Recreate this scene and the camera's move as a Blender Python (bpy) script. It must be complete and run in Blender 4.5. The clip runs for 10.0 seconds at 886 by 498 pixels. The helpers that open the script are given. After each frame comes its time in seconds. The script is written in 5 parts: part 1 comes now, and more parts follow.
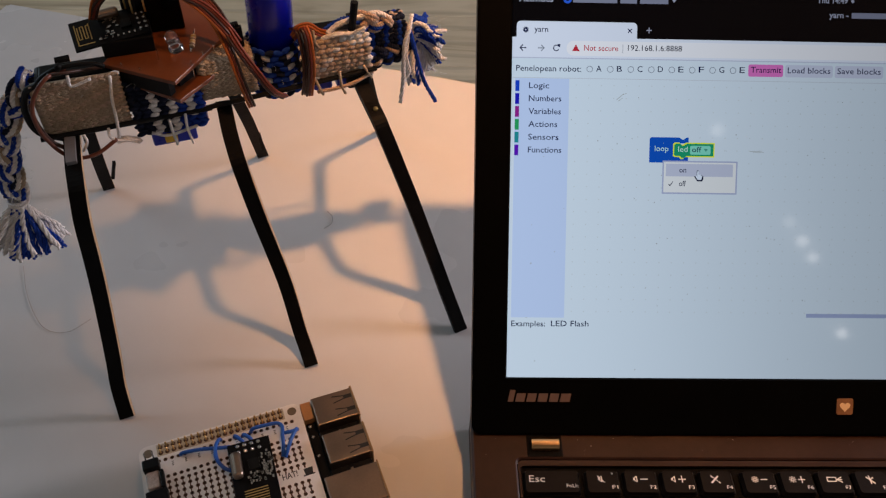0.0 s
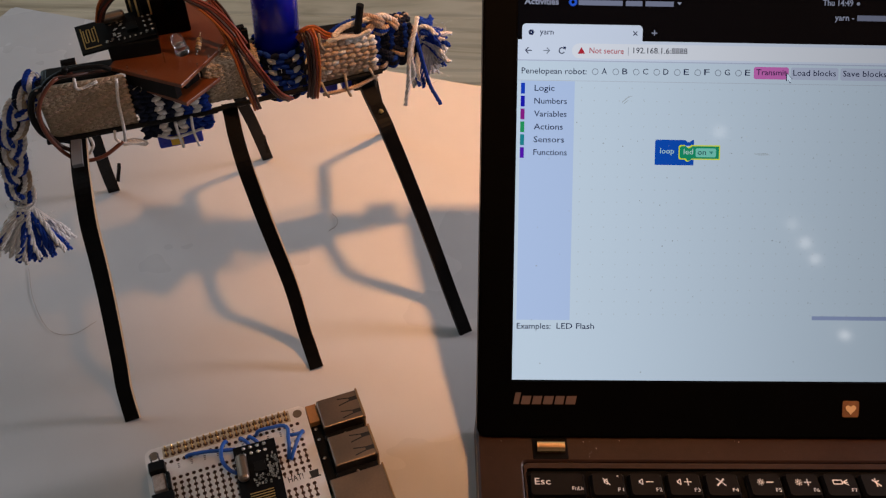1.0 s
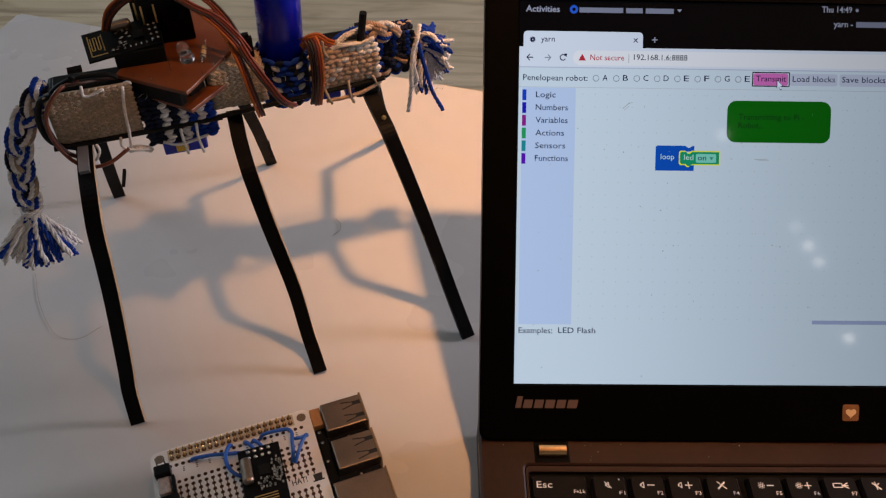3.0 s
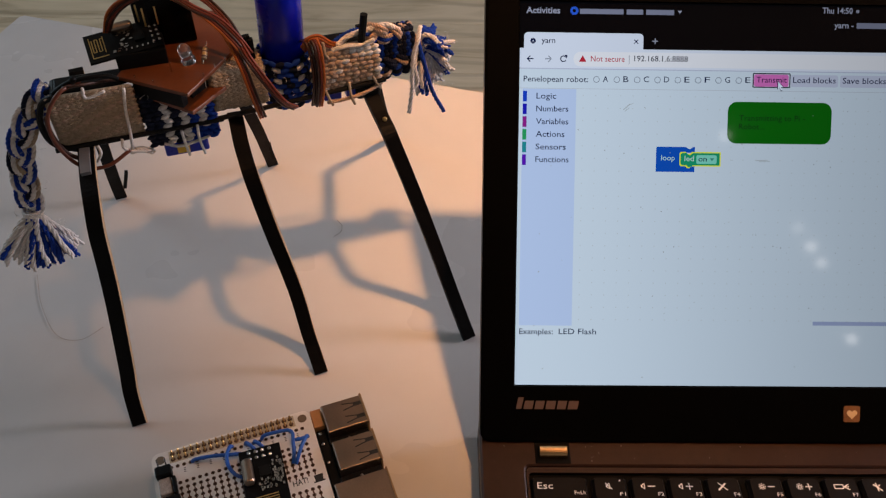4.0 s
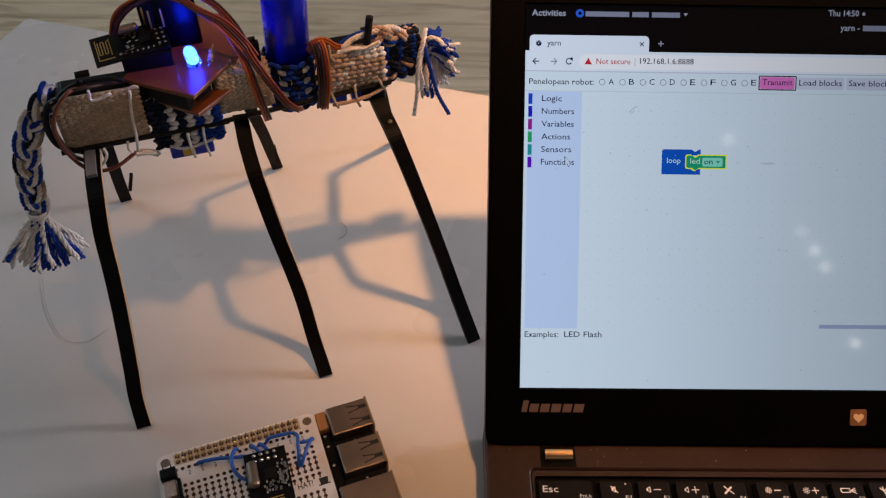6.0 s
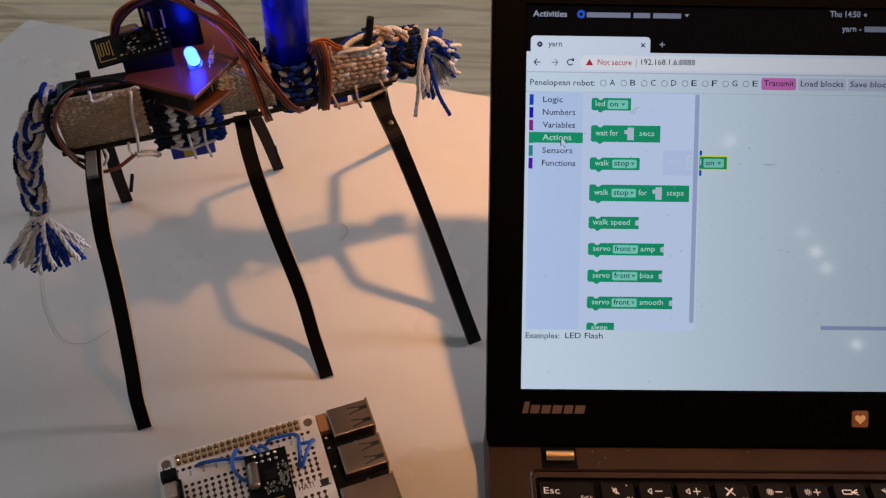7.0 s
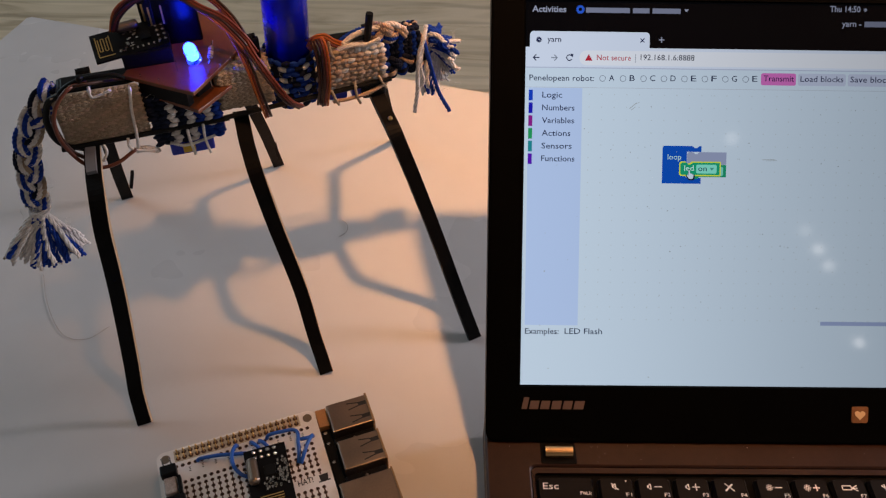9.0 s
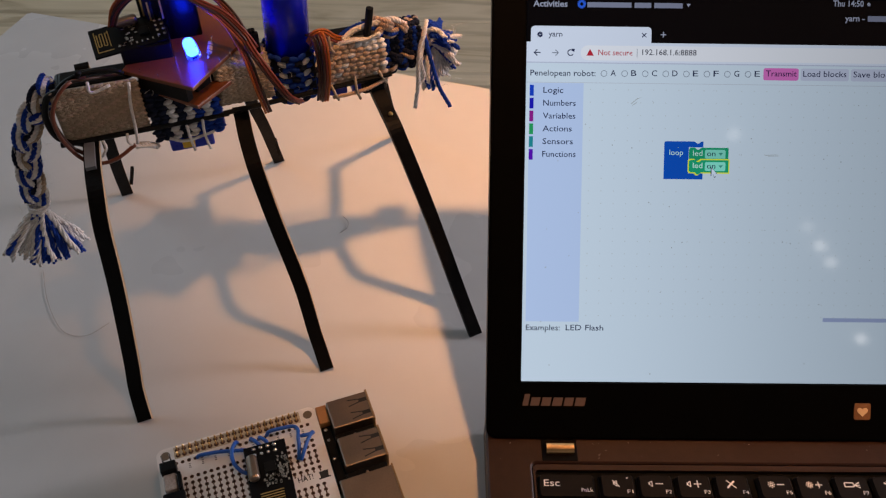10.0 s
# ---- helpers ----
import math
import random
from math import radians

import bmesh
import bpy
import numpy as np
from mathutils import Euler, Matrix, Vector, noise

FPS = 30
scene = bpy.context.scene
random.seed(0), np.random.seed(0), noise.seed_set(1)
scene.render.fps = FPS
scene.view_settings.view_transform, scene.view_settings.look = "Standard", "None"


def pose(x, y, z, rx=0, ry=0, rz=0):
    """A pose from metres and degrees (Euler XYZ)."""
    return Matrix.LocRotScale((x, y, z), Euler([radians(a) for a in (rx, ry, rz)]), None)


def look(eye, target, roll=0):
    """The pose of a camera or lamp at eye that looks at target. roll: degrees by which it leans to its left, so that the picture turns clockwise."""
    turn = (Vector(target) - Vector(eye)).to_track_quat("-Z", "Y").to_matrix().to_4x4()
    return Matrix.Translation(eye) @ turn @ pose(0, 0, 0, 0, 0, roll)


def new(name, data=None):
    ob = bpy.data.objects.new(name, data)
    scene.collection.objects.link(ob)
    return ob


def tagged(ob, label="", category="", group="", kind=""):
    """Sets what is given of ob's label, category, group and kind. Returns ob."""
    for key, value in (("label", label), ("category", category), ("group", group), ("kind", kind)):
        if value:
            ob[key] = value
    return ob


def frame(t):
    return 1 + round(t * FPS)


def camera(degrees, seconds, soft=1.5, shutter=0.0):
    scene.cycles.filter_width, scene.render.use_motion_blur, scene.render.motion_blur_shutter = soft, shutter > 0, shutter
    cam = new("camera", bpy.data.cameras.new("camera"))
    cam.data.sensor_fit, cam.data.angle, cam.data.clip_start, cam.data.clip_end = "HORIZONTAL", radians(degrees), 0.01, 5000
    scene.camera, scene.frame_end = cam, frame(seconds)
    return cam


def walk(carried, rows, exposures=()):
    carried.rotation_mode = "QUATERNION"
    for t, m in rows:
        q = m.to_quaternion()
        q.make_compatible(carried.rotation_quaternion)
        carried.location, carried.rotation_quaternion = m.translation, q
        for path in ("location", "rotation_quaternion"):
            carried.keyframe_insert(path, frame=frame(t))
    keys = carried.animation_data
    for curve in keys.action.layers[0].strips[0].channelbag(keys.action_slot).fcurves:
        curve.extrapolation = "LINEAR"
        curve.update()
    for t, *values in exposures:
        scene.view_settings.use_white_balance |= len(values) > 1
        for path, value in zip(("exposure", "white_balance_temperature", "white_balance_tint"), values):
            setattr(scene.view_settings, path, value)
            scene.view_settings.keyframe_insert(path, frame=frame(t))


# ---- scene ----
# camera and its path
cam = camera(56.86, 10.0, soft=1.25)
PATH = [
    (0.00, (-0.03598, -0.19015, 0.31376), (-0.02741, 0.01502, 0.09505), 2.351),
    (0.50, (-0.03654, -0.19043, 0.31417), (-0.02830, 0.01502, 0.09571), 2.272),
    (1.00, (-0.03747, -0.19004, 0.31407), (-0.02959, 0.01559, 0.09577), 2.208),
    (1.50, (-0.03755, -0.19027, 0.31428), (-0.02985, 0.01562, 0.09622), 2.156),
    (2.00, (-0.03843, -0.19094, 0.31591), (-0.03129, 0.01539, 0.09825), 2.034),
    (2.50, (-0.03783, -0.19129, 0.31661), (-0.03094, 0.01509, 0.09900), 1.966),
    (4.00, (-0.03647, -0.19169, 0.31718), (-0.03071, 0.01503, 0.09985), 1.697),
    (4.50, (-0.03700, -0.19140, 0.31707), (-0.03150, 0.01558, 0.09998), 1.668),
    (5.00, (-0.03737, -0.19180, 0.31711), (-0.03192, 0.01548, 0.10031), 1.668),
    (5.50, (-0.03754, -0.19183, 0.31689), (-0.03252, 0.01564, 0.10026), 1.582),
    (7.00, (-0.03755, -0.19149, 0.31638), (-0.03314, 0.01646, 0.10019), 1.484),
    (7.50, (-0.03726, -0.19159, 0.31714), (-0.03344, 0.01636, 0.10094), 1.349),
    (8.00, (-0.03743, -0.19205, 0.31696), (-0.03378, 0.01626, 0.10110), 1.345),
    (8.50, (-0.03625, -0.19181, 0.31629), (-0.03317, 0.01653, 0.10046), 1.200),
    (9.00, (-0.03626, -0.19223, 0.31561), (-0.03269, 0.01527, 0.09898), 1.308),
    (9.50, (-0.03580, -0.19130, 0.31473), (-0.03278, 0.01529, 0.09722), 1.176),
    (10.00, (-0.03579, -0.19139, 0.31445), (-0.03282, 0.01520, 0.09694), 1.181),
]
walk(cam, [(t, look(eye, target, roll)) for t, eye, target, roll in PATH], [(0.0, 0.0), (10.0, 0.0)])

# ---- light ----
TABLE_H = 0.74                      # floor lies this far below the table top (z = 0)
FLOOR_Z, CEIL_Z = -TABLE_H, 1.70
LAMP = Vector((0.235, 0.030, 1.30))   # shaded pendant over the table

world = bpy.data.worlds.new("world")
scene.world = world
world.use_nodes = True
wt = world.node_tree
sky = wt.nodes.new("ShaderNodeTexSky")
sky.sky_type, sky.sun_disc = "NISHITA", False
sky.sun_elevation, sky.sun_rotation = radians(25), radians(200)
wt.links.new(sky.outputs[0], wt.nodes["Background"].inputs[0])
wt.nodes["Background"].inputs[1].default_value = 0.08


def lamp(name, kind, m, power, color, **kw):
    d = bpy.data.lights.new(name, kind)
    d.energy, d.color = power, color
    for k, v in kw.items():
        if k == "size":
            if kind == "AREA":
                d.size = v
            else:
                d.shadow_soft_size = v
        elif k == "size_y":
            d.shape, d.size_y = "RECTANGLE", v
        elif k == "cone":
            d.spot_size = radians(v)
        elif k == "blend":
            d.spot_blend = v
    ob = new(name, d)
    ob.matrix_basis = m
    return ob


lamp("pendant_light", "SPOT", look(LAMP, (0.155, 0.24, 0)), 84.0, (1.0, 0.455, 0.18), size=0.042, cone=37, blend=1.0)
# no window known: cool fill added from the west to brighten the left side
lamp("west_fill_light", "AREA", pose(-2.30, 1.2, 1.02, 0, -90, 0), 19.0, (0.64, 0.85, 1.0), size=1.0, size_y=1.35)
# unseen source added low in the east for the legs' second shadows
lamp("east_low_light", "AREA", look((2.56, 0.66, 0.80), (-0.1, 0.1, 0)), 50.0, (0.96, 0.86, 0.93), size=0.55, size_y=0.50)
SPOTS = [(1.204, -1.748, 1.665), (1.284, -1.846, 1.665), (1.354, -1.935, 1.665), (1.66, -2.42, 1.665), (0.84, -1.34, 1.665)]
for (sx, sy, sz), power in zip(SPOTS, (0.2, 0.5, 0.45, 0.7, 0.25)):
    lamp("ceiling_spot", "POINT", Matrix.Translation((sx, sy, sz - 0.01)), power, (1.0, 0.93, 0.88), size=0.018)


# ---- materials ----
def lin(*rgb):
    return tuple((v / 255 / 12.92 if v <= 10 else ((v / 255 + 0.055) / 1.055) ** 2.4) for v in rgb) + (1.0,)


def mat(name, base, rough=0.5, metal=0.0, var=0.12, scale=60.0, bump=0.0, bscale=None, spec=0.5, fine=8.0, **kw):
    """A surface with two scales of colour variation, uneven gloss and fine relief. base: linear rgb."""
    m = bpy.data.materials.new(name)
    m.use_nodes = True
    t = m.node_tree
    b = t.nodes["Principled BSDF"]
    co = t.nodes.new("ShaderNodeTexCoord")
    n1, n2 = t.nodes.new("ShaderNodeTexNoise"), t.nodes.new("ShaderNodeTexNoise")
    n1.inputs["Scale"].default_value, n1.inputs["Detail"].default_value = scale, 4
    n2.inputs["Scale"].default_value, n2.inputs["Detail"].default_value = scale * fine, 3
    for n in (n1, n2):
        t.links.new(co.outputs["Object"], n.inputs["Vector"])
    add = t.nodes.new("ShaderNodeMath")
    add.operation = "ADD"
    t.links.new(n1.outputs[0], add.inputs[0])
    t.links.new(n2.outputs[0], add.inputs[1])
    ramp = t.nodes.new("ShaderNodeMapRange")
    ramp.inputs[1].default_value, ramp.inputs[2].default_value = 0.6, 1.4
    ramp.inputs[3].default_value, ramp.inputs[4].default_value = 1 - var, 1 + var
    t.links.new(add.outputs[0], ramp.inputs[0])
    mul = t.nodes.new("ShaderNodeVectorMath")
    mul.operation = "SCALE"
    mul.inputs[0].default_value = base[:3]
    t.links.new(ramp.outputs[0], mul.inputs["Scale"])
    t.links.new(mul.outputs[0], b.inputs["Base Color"])
    rr = t.nodes.new("ShaderNodeMapRange")
    rr.inputs[1].default_value, rr.inputs[2].default_value = 0.3, 0.7
    rr.inputs[3].default_value, rr.inputs[4].default_value = max(0.02, rough * 0.85), min(1, rough * 1.15)
    t.links.new(n1.outputs[0], rr.inputs[0])
    t.links.new(rr.outputs[0], b.inputs["Roughness"])
    b.inputs["Metallic"].default_value = metal
    b.inputs["Specular IOR Level"].default_value = spec
    for k, v in kw.items():
        b.inputs[k].default_value = v
    if bump:
        n3 = t.nodes.new("ShaderNodeTexNoise")
        n3.inputs["Scale"].default_value, n3.inputs["Detail"].default_value = bscale or scale * 10, 3
        t.links.new(co.outputs["Object"], n3.inputs["Vector"])
        bp = t.nodes.new("ShaderNodeBump")
        bp.inputs["Strength"].default_value, bp.inputs["Distance"].default_value = bump, 0.0005
        t.links.new(n3.outputs[0], bp.inputs["Height"])
        t.links.new(bp.outputs[0], b.inputs["Normal"])
    return m


def plain(name, base, rough=0.5, metal=0.0, **kw):
    m = bpy.data.materials.new(name)
    m.use_nodes = True
    b = m.node_tree.nodes["Principled BSDF"]
    b.inputs["Base Color"].default_value = (*base[:3], 1)
    b.inputs["Roughness"].default_value, b.inputs["Metallic"].default_value = rough, metal
    for k, v in kw.items():
        b.inputs[k].default_value = v
    return m


PIXELS = {}


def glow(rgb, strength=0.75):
    """A lit patch of the display: black glass that gives off the colour rgb (0..255). Slanted-view dimming is put into
    the emission, weaker towards the far side.
    """
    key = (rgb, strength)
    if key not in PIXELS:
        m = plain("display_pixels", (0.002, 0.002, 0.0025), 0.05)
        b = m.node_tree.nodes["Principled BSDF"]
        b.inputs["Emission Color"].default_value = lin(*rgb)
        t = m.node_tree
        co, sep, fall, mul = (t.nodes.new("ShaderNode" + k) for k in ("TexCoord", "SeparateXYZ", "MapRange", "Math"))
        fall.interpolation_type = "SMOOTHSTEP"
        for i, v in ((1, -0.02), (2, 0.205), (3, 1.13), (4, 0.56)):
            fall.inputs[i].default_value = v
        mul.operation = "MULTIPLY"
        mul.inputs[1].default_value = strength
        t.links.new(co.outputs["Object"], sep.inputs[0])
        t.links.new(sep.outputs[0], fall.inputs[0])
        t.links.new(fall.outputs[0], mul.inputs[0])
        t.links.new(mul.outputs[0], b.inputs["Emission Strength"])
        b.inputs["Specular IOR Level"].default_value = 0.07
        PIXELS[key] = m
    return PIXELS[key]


# ---- mesh helpers ----
def part(name, bm, material, parent=None, label="", m=None, smooth=False):
    me = bpy.data.meshes.new(name)
    bm.normal_update()
    bm.to_mesh(me)
    bm.free()
    for k in (material if isinstance(material, (list, tuple)) else [material]):
        me.materials.append(k)
    if smooth:
        me.polygons.foreach_set("use_smooth", [True] * len(me.polygons))
    ob = new(name, me)
    if parent is not None:
        ob.parent = parent
    if m is not None:
        ob.matrix_basis = m
    if label:
        tagged(ob, label)
    return ob


def thing(name, m, label, category, group="", kind=""):
    ob = new(name)
    ob.empty_display_size = 0.01
    ob.matrix_basis = m
    return tagged(ob, label, category, group, kind)


def box(bm, lo, hi, bevel=0.0, mi=0, seg=2, m=None):
    lo, hi = Vector(lo), Vector(hi)
    r = bmesh.ops.create_cube(bm, size=1)
    vs = r["verts"]
    for v in vs:
        v.co = Vector((lo[i] + (v.co[i] + 0.5) * (hi[i] - lo[i]) for i in range(3)))
    fs = list({f for v in vs for f in v.link_faces})
    if bevel:
        es = list({e for v in vs for e in v.link_edges})
        r = bmesh.ops.bevel(bm, geom=es, offset=bevel, segments=seg, profile=0.5, affect="EDGES")
        fs = list({f for f in fs if f.is_valid} | set(r["faces"]))
    vs = list({v for f in fs for v in f.verts})
    for f in fs:
        f.material_index = mi
    if m is not None:
        bmesh.ops.transform(bm, matrix=m, verts=vs)
    return vs


def prism(bm, pts, z0, z1, bevel=0.0, mi=0, m=None, seg=2):
    """An outline in x, y raised from z0 to z1."""
    a = [bm.verts.new((x, y, z0)) for x, y in pts]
    b = [bm.verts.new((x, y, z1)) for x, y in pts]
    n = len(pts)
    fs = [bm.faces.new(a[::-1]), bm.faces.new(b)]
    fs += [bm.faces.new((a[i], a[(i + 1) % n], b[(i + 1) % n], b[i])) for i in range(n)]
    vs = a + b
    if bevel:
        es = list(fs[1].edges)
        r = bmesh.ops.bevel(bm, geom=es, offset=bevel, segments=seg, profile=0.5, affect="EDGES")
        fs = [f for f in fs if f.is_valid] + r["faces"]
        vs = list({v for f in fs if f.is_valid for v in f.verts})
    for f in fs:
        if f.is_valid:
            f.material_index = mi
    if m is not None:
        bmesh.ops.transform(bm, matrix=m, verts=vs)
    return vs


def rrect(x0, y0, x1, y1, r, n=5):
    out = []
    for cx, cy, a0 in ((x1 - r, y0 + r, -90), (x1 - r, y1 - r, 0), (x0 + r, y1 - r, 90), (x0 + r, y0 + r, 180)):
        for i in range(n + 1):
            a = radians(a0 + 90 * i / n)
            out.append((cx + r * math.cos(a), cy + r * math.sin(a)))
    return out


def smooth_path(pts, n=6):
    P = [Vector(q) for q in pts]
    P = [2 * P[0] - P[1]] + P + [2 * P[-1] - P[-2]]
    out = []
    for i in range(1, len(P) - 2):
        a, b, c, d = P[i - 1:i + 3]
        for k in range(n):
            t = k / n
            out.append(0.5 * (2 * b + (c - a) * t + (2 * a - 5 * b + 4 * c - d) * t * t + (3 * b - a - 3 * c + d) * t ** 3))
    return out + [P[-2]]


def tube(bm, pts, r, sides=6, mi=0, steps=6, taper=None, flat=None):
    """A round cord along pts; flat: (width, thickness, side vector) for a strip."""
    path = smooth_path(pts, steps) if steps else [Vector(q) for q in pts]
    rings = []
    up = Vector((0.13, 0.31, 0.94))
    for i, q in enumerate(path):
        d = (path[min(i + 1, len(path) - 1)] - path[max(i - 1, 0)]).normalized()
        s = d.cross(up)
        if s.length < 0.05:
            s = d.cross(Vector((1, 0, 0)))
        s.normalize()
        up = s.cross(d).normalized()
        if flat:
            s = (Vector(flat[2]) - d * d.dot(Vector(flat[2]))).normalized()
            w = d.cross(s)
            ring = [q + s * (flat[0] / 2) * a + w * (flat[1] / 2) * b for a, b in ((-1, -1), (1, -1), (1, 1), (-1, 1))]
        else:
            k = r * (taper(i / (len(path) - 1)) if taper else 1)
            ring = [q + (s * math.cos(a) + up * math.sin(a)) * k for a in [2 * math.pi * j / sides for j in range(sides)]]
        rings.append([bm.verts.new(v) for v in ring])
    n = len(rings[0])
    for a, b in zip(rings, rings[1:]):
        for j in range(n):
            bm.faces.new((a[j], a[(j + 1) % n], b[(j + 1) % n], b[j])).material_index = mi
    bm.faces.new(rings[0][::-1]).material_index = mi
    bm.faces.new(rings[-1]).material_index = mi


def cyl(bm, c, r, z0, z1, n=20, mi=0, bevel=0.0, r2=None, m=None):
    r2 = r if r2 is None else r2
    prof = [(r, z0), (r2 - bevel, z1)] if not bevel else [(r, z0), (r2, z1 - bevel), (r2 - bevel, z1)]
    rings = [[bm.verts.new((c[0] + q * math.cos(2 * math.pi * i / n), c[1] + q * math.sin(2 * math.pi * i / n), z)) for i in range(n)] for q, z in prof]
    vs = [v for g in rings for v in g]
    for a, b in zip(rings, rings[1:]):
        for i in range(n):
            bm.faces.new((a[i], a[(i + 1) % n], b[(i + 1) % n], b[i])).material_index = mi
    bm.faces.new(rings[0][::-1]).material_index = mi
    bm.faces.new(rings[-1]).material_index = mi
    if m is not None:
        bmesh.ops.transform(bm, matrix=m, verts=vs)
    return vs


def blob(bm, c, size, mi=0, m=None, u=8, v=5):
    r = bmesh.ops.create_uvsphere(bm, u_segments=u, v_segments=v, radius=1)
    mm = Matrix.Translation(c) @ (m or Matrix()) @ Matrix.Diagonal((*size, 1))
    bmesh.ops.transform(bm, matrix=mm, verts=r["verts"])
    for f in {f for w in r["verts"] for f in w.link_faces}:
        f.material_index = mi


def words(s, bold=0.0):
    """Vertices and faces of a line of text, x from 0 to 1, y in units of its size, from the baseline."""
    cu = bpy.data.curves.new("words", "FONT")
    cu.body, cu.size, cu.resolution_u, cu.offset = s, 1.0, 2, bold
    ob = bpy.data.objects.new("words", cu)
    scene.collection.objects.link(ob)
    me = bpy.data.meshes.new_from_object(ob.evaluated_get(bpy.context.evaluated_depsgraph_get()))
    vs = [(v.co.x, v.co.y) for v in me.vertices]
    fs = [tuple(f.vertices) for f in me.polygons]
    bpy.data.objects.remove(ob)
    bpy.data.curves.remove(cu)
    bpy.data.meshes.remove(me)
    x0, x1 = min(v[0] for v in vs), max(v[0] for v in vs)
    return [((x - x0) / (x1 - x0), y) for x, y in vs], fs


# ---- the room ----
OAK = mat("grey_oak_floor", (0.27, 0.22, 0.165), 0.5, var=0.1, scale=3, bump=0.15, bscale=300)


def oak_grain():
    t = OAK.node_tree
    b = t.nodes["Principled BSDF"]
    co = t.nodes.new("ShaderNodeTexCoord")
    mp = t.nodes.new("ShaderNodeMapping")
    mp.inputs["Scale"].default_value = (0.55, 3.4, 1)
    info = t.nodes.new("ShaderNodeObjectInfo")
    sh = t.nodes.new("ShaderNodeVectorMath")
    t.links.new(co.outputs["Object"], sh.inputs[0])
    sc = t.nodes.new("ShaderNodeMath")
    sc.operation = "MULTIPLY"
    sc.inputs[1].default_value = 37.0
    t.links.new(info.outputs["Random"], sc.inputs[0])
    t.links.new(sc.outputs[0], sh.inputs[1])
    t.links.new(sh.outputs[0], mp.inputs[0])
    n = t.nodes.new("ShaderNodeTexNoise")
    n.inputs["Scale"].default_value, n.inputs["Detail"].default_value, n.inputs["Distortion"].default_value = 3.0, 8, 3.2
    t.links.new(mp.outputs[0], n.inputs["Vector"])
    r = t.nodes.new("ShaderNodeValToRGB")
    e = r.color_ramp.elements
    e[0].position, e[0].color = 0.28, (0.37, 0.295, 0.19, 1)
    e[1].position, e[1].color = 0.66, (0.62, 0.52, 0.37, 1)
    k = e.new(0.45)
    k.color = (0.53, 0.44, 0.30, 1)
    t.links.new(n.outputs[0], r.inputs[0])
    wave = t.nodes.new("ShaderNodeTexWave")
    wave.bands_direction = "Y"
    for key, v in (("Scale", 1.5), ("Distortion", 9.0), ("Detail", 3.0), ("Detail Scale", 0.7)):
        wave.inputs[key].default_value = v
    t.links.new(mp.outputs[0], wave.inputs["Vector"])
    ring = t.nodes.new("ShaderNodeMapRange")
    for i, v in ((1, 0.02), (2, 0.16), (3, 0.86), (4, 1.06)):
        ring.inputs[i].default_value = v
    t.links.new(wave.outputs["Fac"], ring.inputs[0])
    both = t.nodes.new("ShaderNodeVectorMath")
    both.operation = "SCALE"
    t.links.new(r.outputs[0], both.inputs[0])
    t.links.new(ring.outputs[0], both.inputs["Scale"])
    t.links.new(both.outputs[0], b.inputs["Base Color"])


oak_grain()
# walls and ceiling are unseen, added to close the room and limit bounced light
PLASTER = mat("unseen_room_plaster", (0.36, 0.33, 0.29), 0.85, var=0.03, scale=2, bump=0.2, bscale=120)
bm = bmesh.new()
box(bm, (-2.4, -2.6, FLOOR_Z - 0.05), (2.6, 2.4, FLOOR_Z - 0.004))
floor = tagged(part("floor", bm, plain("floor_gap", (0.05, 0.04, 0.03), 0.9)), "grey-brown oak plank floor below the table", "floor", kind="structure")
bm = bmesh.new()
box(bm, (-2.4, -2.6, CEIL_Z), (2.6, 2.4, CEIL_Z + 0.1))
tagged(part("ceiling", bm, PLASTER), "plain unseen plaster ceiling closing the room", "ceiling", kind="structure")
for nm, lo, hi in (("wall_north", (-2.4, 2.4, FLOOR_Z), (2.6, 2.5, CEIL_Z)), ("wall_south", (-2.4, -2.7, FLOOR_Z), (2.6, -2.6, CEIL_Z))):
    bm = bmesh.new()
    box(bm, lo, hi)
    tagged(part(nm, bm, PLASTER), "plain unseen plaster wall closing the room", "wall", kind="structure")
# opening made up for the west fill light
bm = bmesh.new()
for lo, hi in (((-2.5, -2.7, FLOOR_Z), (-2.4, 0.5, CEIL_Z)), ((-2.5, 1.9, FLOOR_Z), (-2.4, 2.5, CEIL_Z)),
               ((-2.5, 0.5, FLOOR_Z), (-2.4, 1.9, 0.5)), ((-2.5, 0.5, 1.55), (-2.4, 1.9, CEIL_Z))):
    box(bm, lo, hi)
tagged(part("wall_west", bm, PLASTER), "unseen beige plaster wall, opening for the added fill light", "wall", kind="structure")

# small opening made up for the added east light
bm = bmesh.new()
for lo, hi in (((2.6, -2.7, FLOOR_Z), (2.7, 0.36, CEIL_Z)), ((2.6, 0.96, FLOOR_Z), (2.7, 2.5, CEIL_Z)),
               ((2.6, 0.36, FLOOR_Z), (2.7, 0.96, 0.52)), ((2.6, 0.36, 1.08), (2.7, 0.96, CEIL_Z))):
    box(bm, lo, hi)
tagged(part("wall_east", bm, PLASTER), "unseen beige plaster wall, small opening for the added light", "wall", kind="structure")

